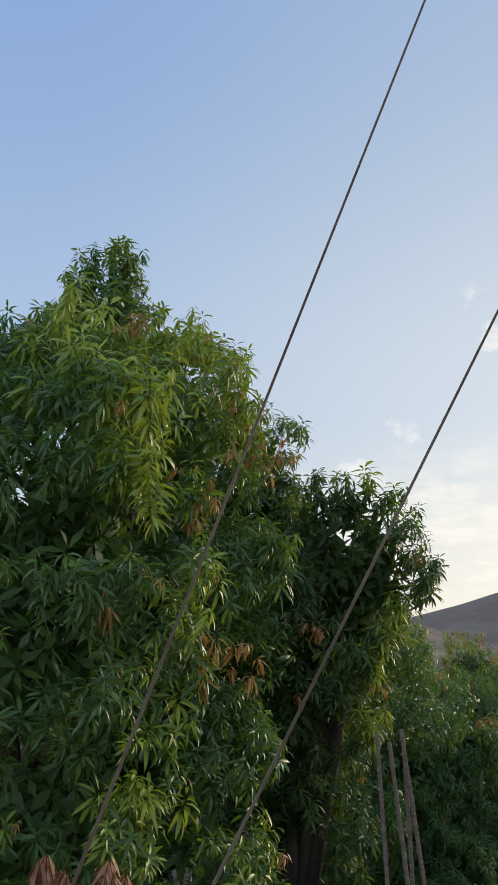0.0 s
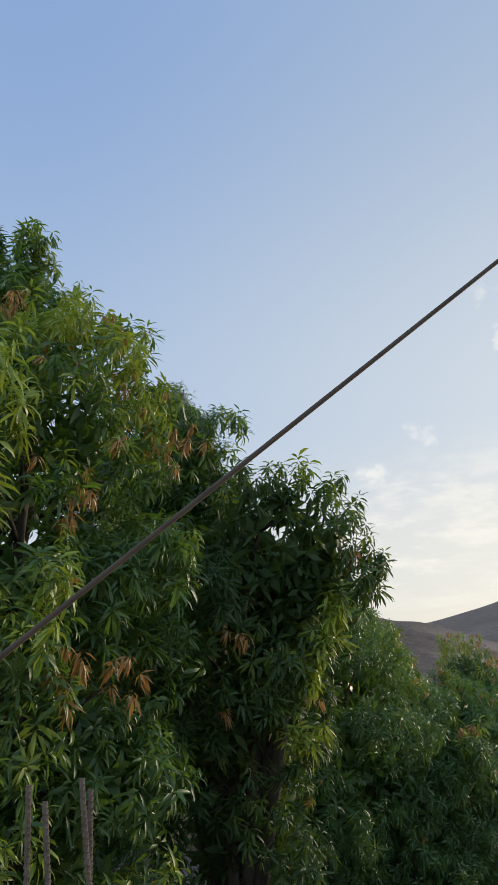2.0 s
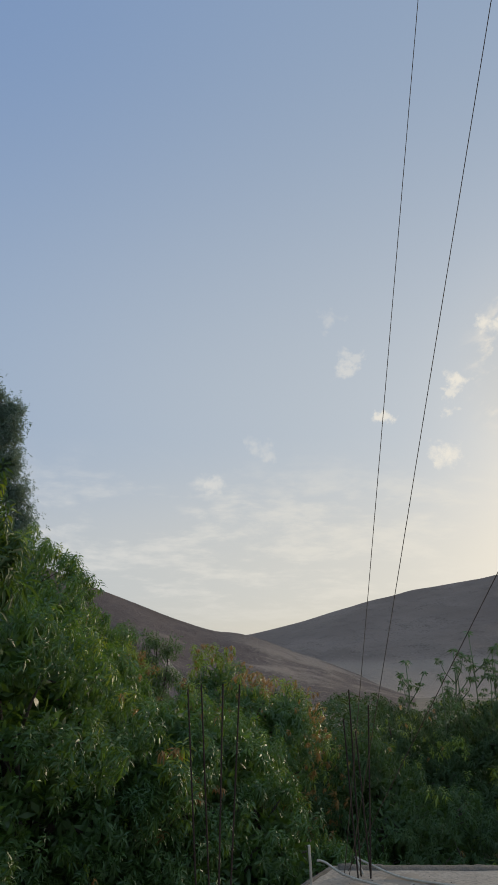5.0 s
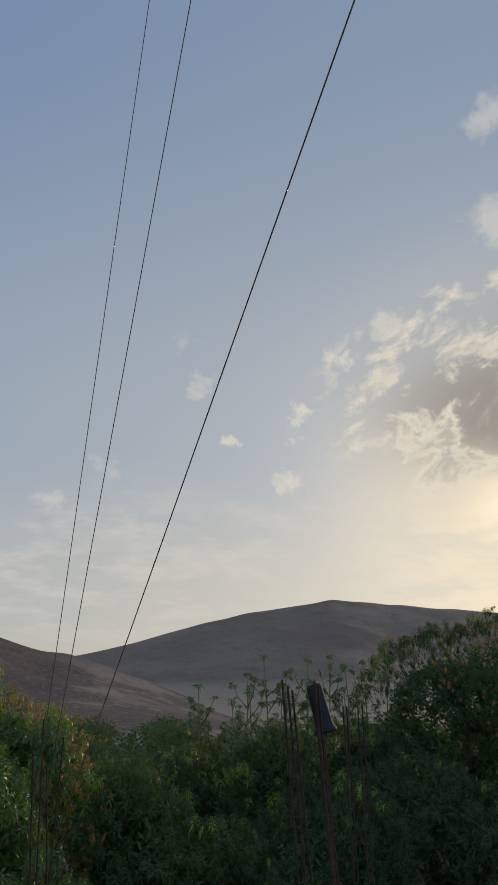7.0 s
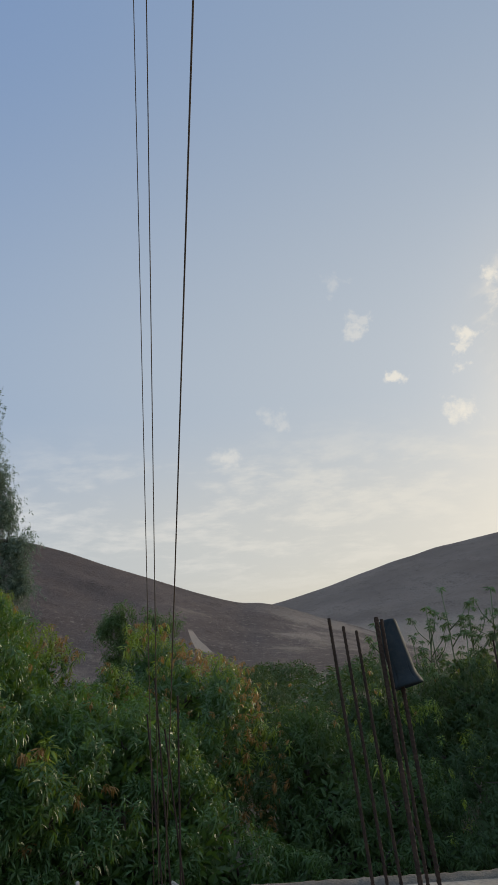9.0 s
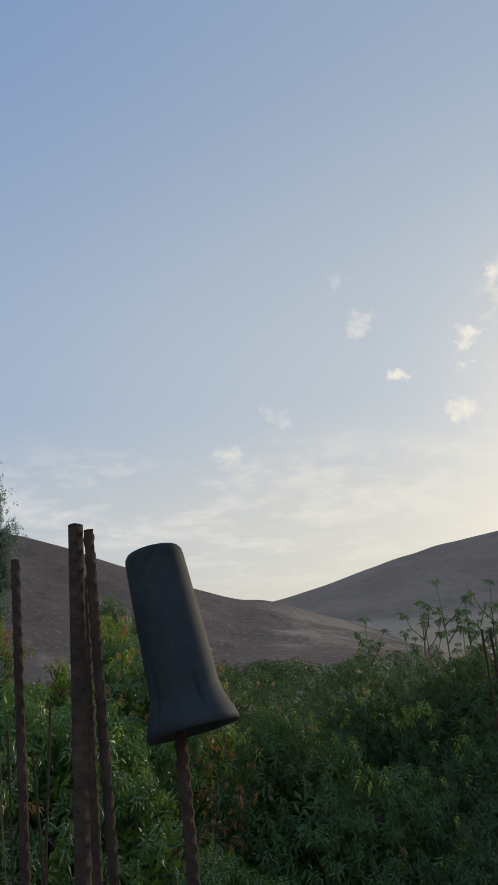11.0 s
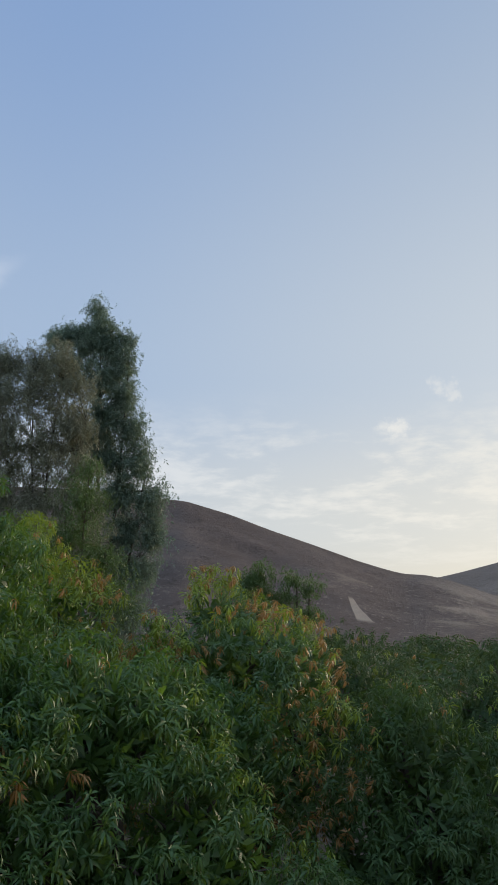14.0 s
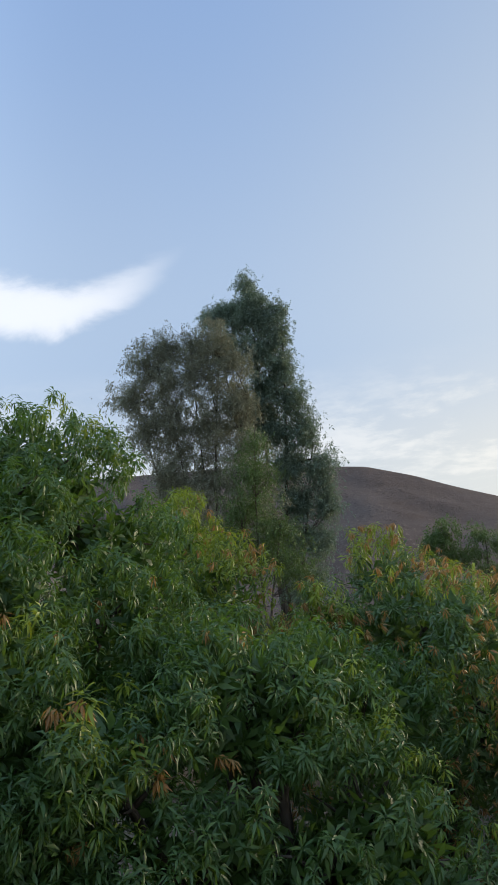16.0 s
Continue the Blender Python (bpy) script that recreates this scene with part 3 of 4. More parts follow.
def kerb_run(a, b, width, height, seed, name):
    """A rough, lumpy mortar kerb along the slab's edge, on top of it."""
    a, b = Vector((*a, ROOF)), Vector((*b, ROOF))
    along = (b - a).normalized()
    side = Vector((along.y, -along.x, 0))
    n = int((b - a).length / 0.025)
    bm = bmesh.new()
    rows = []
    for i in range(n + 1):
        p = a + along * (b - a).length * i / n
        h = height * (1 + 0.5 * noise.noise(p * 3.1 + Vector((seed, 0, 0))) + 0.6 * noise.noise(p * 13) + 0.5 * noise.noise(p * 31))
        w = width * (1 + 0.25 * noise.noise(p * 4.3 + Vector((0, seed, 0))))
        rows.append([bm.verts.new(p + side * u * w + Vector((0, 0, v * max(h, 0.012)))) for u, v in ((0.02, -0.05), (0.03, 0.8), (0.25, 1.05), (0.6, 0.95), (0.85, 0.55), (1.0, -0.05))])
    for r, q in zip(rows, rows[1:]):
        for k in range(5):
            bm.faces.new((r[k], r[k + 1], q[k + 1], q[k])).smooth = True
    bm.faces.new(rows[0])
    bm.faces.new(rows[-1][::-1])
    bmesh.ops.recalc_face_normals(bm, faces=bm.faces[:])
    tagged(part(name, bm, M_KERB), "rough lumpy mortar kerb along the roof edge", "kerb", kind="structure")


def build_roof():
    tagged(part("roof_slab", prism(CORNERS, ROOF - 0.22, ROOF), M_SLAB), "dusty pale concrete roof slab with dirt and crumbs", "roof", kind="structure")
    inset = [(4.3, 8.35), (13.7, 6.15), (13.7, -5.7), (-5.5, -5.7)]
    tagged(part("wall_house", prism(inset, -0.05, ROOF - 0.22), M_WALL), "raw concrete walls under the roof slab", "wall", kind="structure")
    kerb_run((4.40, 8.68), (13.9, 6.46), 0.15, 0.017, 3.0, "kerb_back")
    kerb_run((-6.0, -5.9), (4.32, 8.64), 0.04, 0.012, 8.0, "kerb_side")


build_roof()


# ---------------------------------------------------------------- trees
def lobes_of(text):
    """Lobes: x y z and the three half-widths."""
    return [tuple(float(v) for v in l.split()) for l in text.split(",")]


# flushes that stand out on single trees: colour, centre, spread, shoots
FLUSHES = {
    1: [("copper", (-0.39, 5.38, 5.75), 0.10, 5), ("copper", (-0.92, 5.62, 7.28), 0.12, 6), ("copper", (-0.80, 4.40, 4.98), 0.05, 3), ("copper", (-0.29, 5.10, 4.75), 0.10, 6), ("copper", (-0.02, 5.50, 4.72), 0.10, 6),
        ("copper", (-0.65, 6.25, 7.45), 0.16, 9), ("copper", (-0.50, 6.35, 7.25), 0.16, 8), ("copper", (0.02, 6.12, 6.33), 0.14, 6), ("copper", (0.22, 6.50, 6.40), 0.12, 5),
        ("young", (-0.75, 4.62, 6.35), 0.26, 26), ("young", (-1.25, 4.72, 6.75), 0.30, 24), ("young", (-0.62, 4.48, 5.75), 0.18, 12)],
    2: [("young", (1.36, 7.28, 5.25), 0.10, 7), ("young", (1.26, 7.25, 4.95), 0.10, 8), ("young", (1.18, 7.26, 4.70), 0.10, 8), ("young", (1.06, 7.34, 4.30), 0.12, 9), ("copper", (1.54, 7.36, 5.62), 0.05, 3),
        ("copper", (0.56, 6.90, 5.02), 0.07, 4), ("copper", (1.15, 7.24, 4.50), 0.04, 2), ("copper", (0.45, 7.2, 4.40), 0.04, 2)],
    7: [("copper", (3.98, 12.36, 3.46), 0.04, 3), ("copper", (3.68, 11.90, 3.46), 0.05, 3), ("copper", (3.32, 11.40, 3.98), 0.10, 5), ("copper", (3.55, 12.00, 3.72), 0.08, 4), ("copper", (3.46, 11.90, 3.60), 0.07, 3),
        ("copper", (3.25, 11.60, 3.08), 0.05, 3), ("young", (3.36, 11.45, 3.86), 0.14, 8), ("young", (3.50, 11.85, 3.62), 0.10, 5)],
}
NEAR_TREES = [
    ((-1.81, 7.25, 0.0), "-1.48 5.29 5.82 1.1 1.01 0.97, -1.47 5.25 4.97 1.21 0.98 1.15, -1.29 5.52 3.56 0.92 0.9 0.79, -0.58 6.32 5.24 0.87 0.83 0.76, -0.6 6.3 4.1 0.8 0.9 0.8, -0.84 6.24 6.54 0.9 0.93 0.87, -1.08 6.76 6.94 1.11 0.42 0.86, -1.49 7.36 7.92 0.56 0.42 1.12, -1.94 6.81 7.31 0.68 0.81 0.67, -2.6 6.4 6.6 1 1 1, -0.2 8.43 6.73 0.83 0.42 0.96, -2.6 6.6 5 1.2 1.2 1.2, -1.5 7.3 5.5 1.2 1.2 1.8, -1.5 7.3 3.3 1.2 1.1 1.3, -0.5 6.1 3 0.7 0.8 0.9, -1.2 5.6 2.6 1.1 0.8 0.9",
     "tall dense mango tree with copper flushes of new leaves", 1, 92, True, 0.022, 0.13),
    ((0.36, 8.50, 0.0), "0.81 7.41 5.8 0.67 0.4 0.69, 1 7.9 5.3 0.6 0.7 0.6, 0.52 7.75 5.47 0.7 0.93 0.78, 0.75 7.82 4.73 0.52 0.71 0.79, 0.45 8.1 4.4 0.8 0.8 0.8, 1.17 7.78 5.46 0.54 0.58 0.42, 0.15 8.67 6.33 0.54 0.42 0.63, 0.3 8.7 3.4 0.8 0.9 1, -0.2 9 5 0.9 0.9 1.2, 0.6 8.25 3.5 0.6 0.55 0.8, 1.28 7.62 5.75 0.42 0.42 0.5",
     "dark green mango tree in shade beside the roof", 2, 92, True, 0.004, .06),
    ((1.33, 14.74, 0.0), "0.88 14.57 6.03 1.43 1.13 0.96, 2.01 14.76 5.04 0.88 1.06 0.92, 0.6 13.6 5.2 1 1 1, 2.3 13.88 4.29 0.97 0.9 0.96, 1 14.3 3.5 1.4 1.4 1.6, 1.89 14.2 5.33 0.66 0.42 0.71, 1.3 13.0 4.3 1 0.9 1.2, 0.3 12.6 4.6 1 1 1.2, 2.2 13.1 3.4 0.9 0.8 0.9, 1.5 13.4 5.5 0.8 0.7 0.6",
     "round dense mango tree with drooping leaves", 3, 100, False, 0.006, .07),
    ((3.06, 16.00, 0.0), "1.95 16.86 5.01 0.69 0.77 1.13, 2.66 16.17 4.4 0.87 0.45 0.98, 3.97 15.93 3.8 0.42 0.41 0.99, 3 16.4 3 1.3 1.2 1.4",
     "mango crown tipped with orange and yellow new leaves", 4, 84, False, 0.20, 0.5),
    ((12.24, 20.08, 0.0), "12.24 20.28 2.68 1.56 1.2 1.56, 13.92 20.28 2.8 1.56 1.2 1.56, 10.56 19.68 1.96 1.32 1.2 1.44",
     "leafy thicket under tall weeds", 5, 40, False, 0, 0.1),
    ((1.92, 12.18, 0.0), "1.28 11.14 4.99 1.06 1.07 0.79, 1.59 10.92 3.91 1.08 0.92 0.81, 1.22 10.66 3.23 0.92 1.04 0.97, 2.07 11.84 3.88 0.99 0.77 0.79, 2.41 11.69 2.91 0.91 0.81 0.91, 0.4 11.4 4 1 1 1, 2.1 12.4 4.6 0.7 0.7 0.7, 1.4 11.8 2.4 1.3 1.2 1.3",
     "low mango tree close to the wall", 6, 84, False, 0.004, .04),
    ((4.13, 13.63, 0.0), "3.42 13.59 3.86 0.81 0.81 0.75, 4.17 13.6 3.82 0.78 0.83 0.52, 4.75 14.41 3.41 0.84 0.51 0.73, 3.8 13.09 3.72 0.39 1 0.81, 4.32 13.38 3.37 0.84 0.97 0.4, 4.81 13.49 2.58 0.85 0.79 0.65, 3.77 12.68 2.31 0.81 0.82 0.74, 5.02 13.33 2.18 0.78 0.72 0.87, 3.16 11.93 3.51 0.53 0.77 0.4, 4.3 13.6 1.8 1.3 1.2 1.2, 3.2 11.9 2.2 0.9 0.8 1, 4.6 12.7 1.5 1.2 0.8 1, 5.7 13.5 1.6 0.9 0.8 1, 2.3 11.1 1.8 0.9 0.7 1, 3.7 12.5 2.7 0.8 0.7 0.8, 4.6 13 2.4 0.8 0.7 0.7",
     "low mango tree with glossy drooping leaves", 7, 100, False, 0.002, .03),
    ((5.08, 16.70, 0.0), "4.73 17.16 4.18 0.84 0.81 1.18, 5.21 16.17 4.16 1.12 0.62 0.57, 5.72 15.52 4.02 0.45 1.07 0.58, 5.72 15.45 3.11 0.72 0.7 0.81, 5 16 3.4 0.8 0.8 0.9, 4.9 16.6 2.4 1 1 1.3",
     "mango tree covered in orange-brown new leaves", 8, 92, False, 0.34, 0.16),
    ((7.38, 15.72, 0.0), "7.03 15.92 3.09 0.76 1.08 0.86, 7.6 16.1 2.7 0.9 0.9 0.8, 7.2 15.17 2.33 0.9 1.03 0.8, 7.8 15.6 1.8 1 1 1, 6.6 14.6 1.5 0.9 0.8 1, 7.6 14.7 1.3 1 0.8 0.9, 8.6 15 1.3 1 0.8 0.9, 6.6 15.6 2.2 0.8 0.8 0.9, 8.5 15.9 2 1 1 1",
     "dark round mango tree in deep shade", 9, 76, False, .004, .02),
    ((8.64, 20.52, 0.0), "9.6 20.88 2.62 1.56 1.56 1.56, 7.68 20.16 2.2 1.2 1.2 1.32",
     "low dark mango tree behind others", 10, 46, False, 0.02, 0.08),
    ((5.94, 21.96, 0.0), "6.72 22.32 2.92 1.56 1.44 1.62, 5.16 21.6 2.32 1.2 1.2 1.44",
     "low dark mango tree behind others", 11, 46, False, 0.02, 0.08),
    ((10.38, 15.72, 0.0), "11.16 16.44 1.96 1.56 1.56 1.56, 9.6 15 1.12 1.2 1.2 1.44",
     "dark mango tree close behind the roof edge", 12, 44, False, 0.006, 0.03),
    ((14.16, 16.68, 0.0), "13.68 17.52 2.08 1.92 1.8 1.68, 14.64 15.84 1.6 1.68 1.56 1.56",
     "dark mango tree close behind the roof edge", 13, 36, False, 0.01, 0.03),
    ((11.64, 22.44, 0.0), "12.48 23.04 2.68 1.8 1.8 1.62, 10.8 21.84 2.08 1.2 1.2 1.44",
     "low dark mango tree behind others", 14, 40, False, 0.02, 0.06),
    ((17.94, 20.82, 0.0), "17.64 21 4.36 3 2.88 2.58, 20.28 21.84 4.84 2.88 2.64 2.64, 15.84 20.64 2.68 2.16 2.4 2.28, 18 19.8 1.96 2.88 2.4 2.4",
     "big rounded mango tree with reddish patches against the light", 15, 42, False, 0.36, 0.03),
    ((-3.12, 12.00, 0.0), "-4.08 11.4 4.6 2.16 1.92 2.16, -2.16 12.6 4.12 1.8 1.8 1.92",
     "mango tree behind the tall one", 16, 20, False, 0.04, 0.1),
]
for base, text, label, seed, density, near, copper, light in NEAR_TREES:
    # backlit trees take the copies with shade in their colour
    tree_ob = mango_tree(base, lobes_of(text), label, seed, density, near, copper, light, size=1.2 if seed == 15 else 1.0,
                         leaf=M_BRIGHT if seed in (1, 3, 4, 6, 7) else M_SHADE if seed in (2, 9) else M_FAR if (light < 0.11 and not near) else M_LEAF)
    for tint, centre, spread, n in FLUSHES.get(seed, ()):
        rg = np.random.default_rng(int(abs(centre[0] * 700 + centre[2] * 90)))
        pl = np.array(centre) + rg.normal(size=(n, 3)) * spread * np.array((0.7, 0.4, 0.7))
        ax = np.array((0.15, -0.35, 0.85)) + rg.normal(size=(n, 3)) * 0.25
        co, tr = scatter(FLUSH_T if tint == "copper" else NEAR_T, pl, ax, rg.uniform(0.9, 1.25, n), rg)
        if tint == "copper":
            part("copper_leaves", tri_mesh("copper_leaves", co - np.array(base), tr), M_COPPER, tree_ob, "hanging copper-red new leaves")
        else:
            part("young_leaves", tri_mesh("young_leaves", co - np.array(base), tr), M_LIGHT, tree_ob, "yellow-green young leaves")
    if seed == 1:
        rg = np.random.default_rng(77)
        pl = np.array([(-0.84 + rg.uniform(-.24, .22), 4.36 + rg.uniform(-.1, .12), 3.69 + rg.uniform(-.10, .05)) for _ in range(13)])
        co, tr = scatter(DRY_T, pl, np.tile((0.1, -0.15, 0.98), (13, 1)), np.full(13, 0.85), rg)
        part("dry_leaves", tri_mesh("dry_leaves", co - np.array(base), tr), M_DRY, tree_ob, "hanging dry brown leaves")


# ---------------------------------------------------------------- eucalyptus and small far trees
SPRIG_T = [rosette(s + 120, 7, 0.20, 0.052, 0, (-88, 20), (5, 40), 1.3) for s in range(6)]


def eucalyptus(base, stems, boughs, label, material, seed, tufts, thick, size=1.0, spread=0.5, leafy=26, hollow=0.45, full=1.0):
    """A tall tree: leaning stems, a rising branch to every tuft of hanging sprigs, gaps of sky between the tufts. stems: top x, y, z; boughs: centre and half-widths."""
    rng = np.random.default_rng(seed)
    rp = random.Random(seed)
    b = Vector(base)
    tree = thing("eucalyptus_tree", base, label, "tree", "eucalyptus trees")
    lines = []
    for tx, ty, tz in stems:
        pts = [Vector(((tx - b.x) * t ** 1.4 + 0.12 * math.sin(6 * t + seed + tx), (ty - b.y) * t ** 1.4, tz * t)) for t in (0, 0.15, 0.3, 0.45, 0.6, 0.75, 0.9, 0.99)]
        lines.append(pts)
        bm = bmesh.new()
        tube(bm, pts, [thick * (1 - 0.97 * k / 7) + 0.012 for k in range(8)], 9)
        part("stem", bm, M_BARK, tree)
    cos, trs, k = [], [], 0
    bm = bmesh.new()
    boughs = [(*l[:3], *(full * r for r in l[3:])) for l in boughs]
    area = [l[3] * l[5] + l[3] * l[4] + l[4] * l[5] for l in boughs]
    for (cx, cy, cz, rx, ry, rz), ar in zip(boughs, area):
        for i in range(max(3, int(tufts * ar / sum(area)))):
            u = rng.normal(size=3)
            u /= np.linalg.norm(u)
            u *= rng.uniform(hollow, 1.0)
            c = np.array((cx - b.x, cy - b.y, cz)) + u * np.array((rx, ry, rz))
            root = min((p for line in lines for p in line[1:]), key=lambda p: (p - Vector(c)).length + max(0.0, p.z - c[2] + 0.3) * 2)
            mid = root.lerp(Vector(c), 0.5) - Vector((0, 0, 0.12))
            if i % 2 == 0:
                tube(bm, [root, mid, Vector(c)], [0.016, 0.009, 0.004], 3, False)
            sp = spread * rp.uniform(0.7, 1.35)
            n = int(leafy * rp.uniform(0.6, 1.4))
            p = rng.normal(size=(n, 3)) * np.array((sp, sp, sp * 0.9)) * 0.5
            p[:, 2] -= 0.25 * np.hypot(p[:, 0], p[:, 1])
            co, tr = scatter(SPRIG_T, p + c, rng.normal(size=p.shape) * 0.5 + np.array((0, 0, 0.9)), rng.uniform(0.6, 1.15, n) * size, rng)
            cos.append(co)
            trs.append(tr + k)
            k += len(co)
    part("branchwork", bm, M_BARK, tree)
    part("crown", tri_mesh("crown", np.concatenate(cos), np.concatenate(trs)), material, tree)
    return tree


eucalyptus((-3.3, 43.2, 0.0), [(-4.1, 43.2, 21.2), (-2.3, 43.0, 19.4), (-6.2, 43.4, 19.6), (-1.2, 43.3, 12.5)],
           lobes_of("-4.1 43.2 20.75 0.42 0.5 0.7, -4.0 43.2 19.9 0.75 0.7 0.6, -4.2 43.2 19.2 1.1 0.9 0.9, -6.1 43.4 19.5 0.8 0.8 0.55, -5.2 43.3 19.75 0.7 0.7 0.6, -3.3 43.1 18.7 0.6 0.6 0.9, -5.4 43.3 17.9 1.2 1 1, -2.45 43 19.1 0.4 0.5 0.6, -2.6 43 17.9 0.55 0.7 0.9, -3.6 43.2 17.2 0.9 0.9 1.1, -2.6 43 16.2 0.6 0.8 0.9, -3.4 43.2 15.3 1.1 1 1.2, -2.1 43 14.4 0.8 0.8 1, -3.3 43.2 13.2 1.1 1 1.2, -1.7 43 12.8 0.9 0.8 0.9, -2.6 43.2 11.3 1.2 1 1.1, -1 43.1 11 0.75 0.7 1, -0.9 43.1 9.2 0.7 0.8 1.1, -2.3 43 9.4 1 0.9 1, -1.5 43 7.4 0.8 0.8 0.8, -3.2 43 7.6 1.2 1 1, -4.6 43.6 14 1.2 1 2.4, -2.2 43 5.4 1.2 1 1.2"),
           "tall dark eucalyptus with several pointed tops", M_EUC, 31, 1200, 0.13, 0.90, 0.42, 22, 0.1, 1.12)
eucalyptus((-5.8, 40.0, 0.0), [(-8.2, 40.0, 17.2), (-6.2, 40.2, 17.6), (-4.6, 39.8, 17.8), (-9.6, 40.0, 14.6), (-3.6, 39.9, 14.0)],
           lobes_of("-9.4 40 14.8 1.1 1.1 1.1, -8.6 40 16.2 1.1 1.1 1.2, -7.4 40 17 1 1 1, -6.1 40.2 17 1 1 0.9, -4.9 39.8 17.3 0.7 0.8 0.8, -4.4 39.8 15.9 1 1 1.1, -5.8 40 15.4 1.2 1.1 1.3, -7.4 40 14.9 1.3 1.2 1.4, -8.6 40 13.2 1 1.1 1.4, -7 40 12.6 1.4 1.2 1.5, -5.2 39.9 13.2 1.4 1.2 1.5, -3.8 39.9 13.8 0.9 1 1.5, -4 39.9 11.2 1.2 1.1 1.5, -5.8 40 10.6 1.5 1.2 1.6, -7.6 40 10.6 1.1 1.1 1.5, -3.6 39.9 8.8 1.2 1 1.4, -6 40 8 1.8 1.2 1.6"),
           "airy grey-green eucalyptus with thin pale stems", M_EUC2, 37, 1050, 0.055, 0.84, 0.40, 20, 0.15, 1.24)
eucalyptus((-2.4, 36.0, 0.0), [(-2.3, 36.0, 11.6), (-3.2, 36.0, 9.8), (-1.5, 36.0, 8.0)],
           lobes_of("-2.3 36 10.8 0.5 0.6 0.7, -2.4 36 9.7 0.9 0.8 0.9, -2.8 36 8.4 1.1 0.9 1, -1.6 36 7.4 0.8 0.8 0.9, -2.6 36 6.6 1.3 1 1, -3.8 36 7 0.8 0.8 1, -1.2 36 5.8 0.9 0.8 1"),
           "leafy olive-green young eucalyptus", M_WEED, 41, 300, 0.07, 0.7, 0.48, 15, 0.0, 1.2)
eucalyptus((3.7, 50.0, 0.0), [(3.8, 50.0, 8.2)], lobes_of("3.8 50 7.6 1.1 1 0.8, 3.1 50 6.8 0.9 0.9 0.9, 4.2 50 6.2 1 1 1.1, 3.6 50 5 1.3 1 1.2"),
           "small round dark tree before the hill", M_WEED, 43, 85, 0.12, 1.0, 0.42, 26, 0.1)
eucalyptus((6.0, 50.0, 0.0), [(5.9, 50.0, 8.0), (6.8, 50.2, 7.4)], lobes_of("5.9 50 7.5 0.8 0.9 0.7, 6.8 50.2 6.9 0.8 0.9 0.8, 5.4 50 6.4 0.8 0.9 0.9, 6.4 50 5.6 1.2 1 1, 6 50 4.4 1.3 1 1.1"),
           "small airy tree before the hill", M_WEED, 47, 75, 0.10, 0.9, 0.44, 22, 0.15)


def weed(base, height, seed):
    """A tall bare stalk, forked near its top, every fork ending in a flat parasol of drooping leaves, with smaller tiers below."""
    rp = random.Random(seed)
    w = thing("tall_weed", base, "tall thin weed with umbrella tufts of leaves", "plant", "tall weeds behind the roof")
    bm = bmesh.new()
    lean = Vector((rp.uniform(-.2, .2), rp.uniform(-.2, .2), 0))
    line = lambda t: lean * t * t + Vector((0.05 * math.sin(7 * t + seed), 0, height * t))
    tube(bm, [line(t) for t in (0, 0.3, 0.6, 0.85, 1)], [0.026, 0.022, 0.018, 0.014, 0.010], 7)
    tiers = [(line(1.0), 1.0)]
    for k in range(9):
        root = line(rp.uniform(0.55, 0.88))
        a = rp.uniform(0, math.tau)
        out = rp.uniform(0.18, 0.55)
        tip = root + Vector((math.cos(a) * out, math.sin(a) * out, rp.uniform(0.25, 0.9)))
        tip.z = min(tip.z, height - rp.uniform(0.08, 0.3))
        bend = root.lerp(tip, 0.45) + Vector((math.cos(a), math.sin(a), 0)) * 0.08
        tube(bm, [root, bend, tip], [0.013, 0.010, 0.006], 5)
        tiers.append((tip, rp.uniform(0.6, 0.95)))
        for _ in range(3):
            tiers.append((bend.lerp(tip, rp.uniform(-0.3, 0.85)) + Vector((rp.uniform(-.1, .1), rp.uniform(-.1, .1), 0)), rp.uniform(0.4, 0.8)))
    for k in range(16):
        tiers.append((line(rp.uniform(0.45, 0.84)) + Vector((rp.uniform(-.35, .35), rp.uniform(-.35, .35), rp.uniform(-.1, .1))), rp.uniform(0.6, 1.0)))
    part("stalk", bm, M_STEM, w)
    for at, size in tiers:
        tuft = part("leaf_tuft", WEED_TUFTS[rp.randrange(4)], M_WEED, w)
        tuft.matrix_basis = Matrix.Translation(at) @ Euler((rp.uniform(-.22, .22), rp.uniform(-.22, .22), rp.uniform(0, 6.28))).to_matrix().to_4x4() @ Matrix.Scale(size, 4)


WEED_TUFTS = [tri_mesh("leaf_tuft", *rosette(s + 160, 22, 0.19, 0.036, 0, (-25, 22), (25, 60), 0.25)) for s in range(4)]
for wx, wy, wh, ws_ in ((10.05, 20.6, 5.25, 1), (11.1, 20.7, 5.55, 2), (11.75, 20.6, 5.95, 3), (11.45, 20.9, 5.1, 4), (12.3, 20.7, 5.6, 5), (12.75, 20.5, 5.9, 6), (13.5, 20.7, 6.0, 7),
                        (14.1, 20.6, 5.8, 8), (10.7, 20.4, 4.9, 9), (13.1, 20.9, 5.4, 10), (14.7, 20.8, 5.9, 11), (12.0, 20.3, 4.9, 12), (15.2, 20.5, 5.6, 13), (13.8, 20.2, 5.2, 14)):
    weed((wx, wy, 0), wh, ws_)


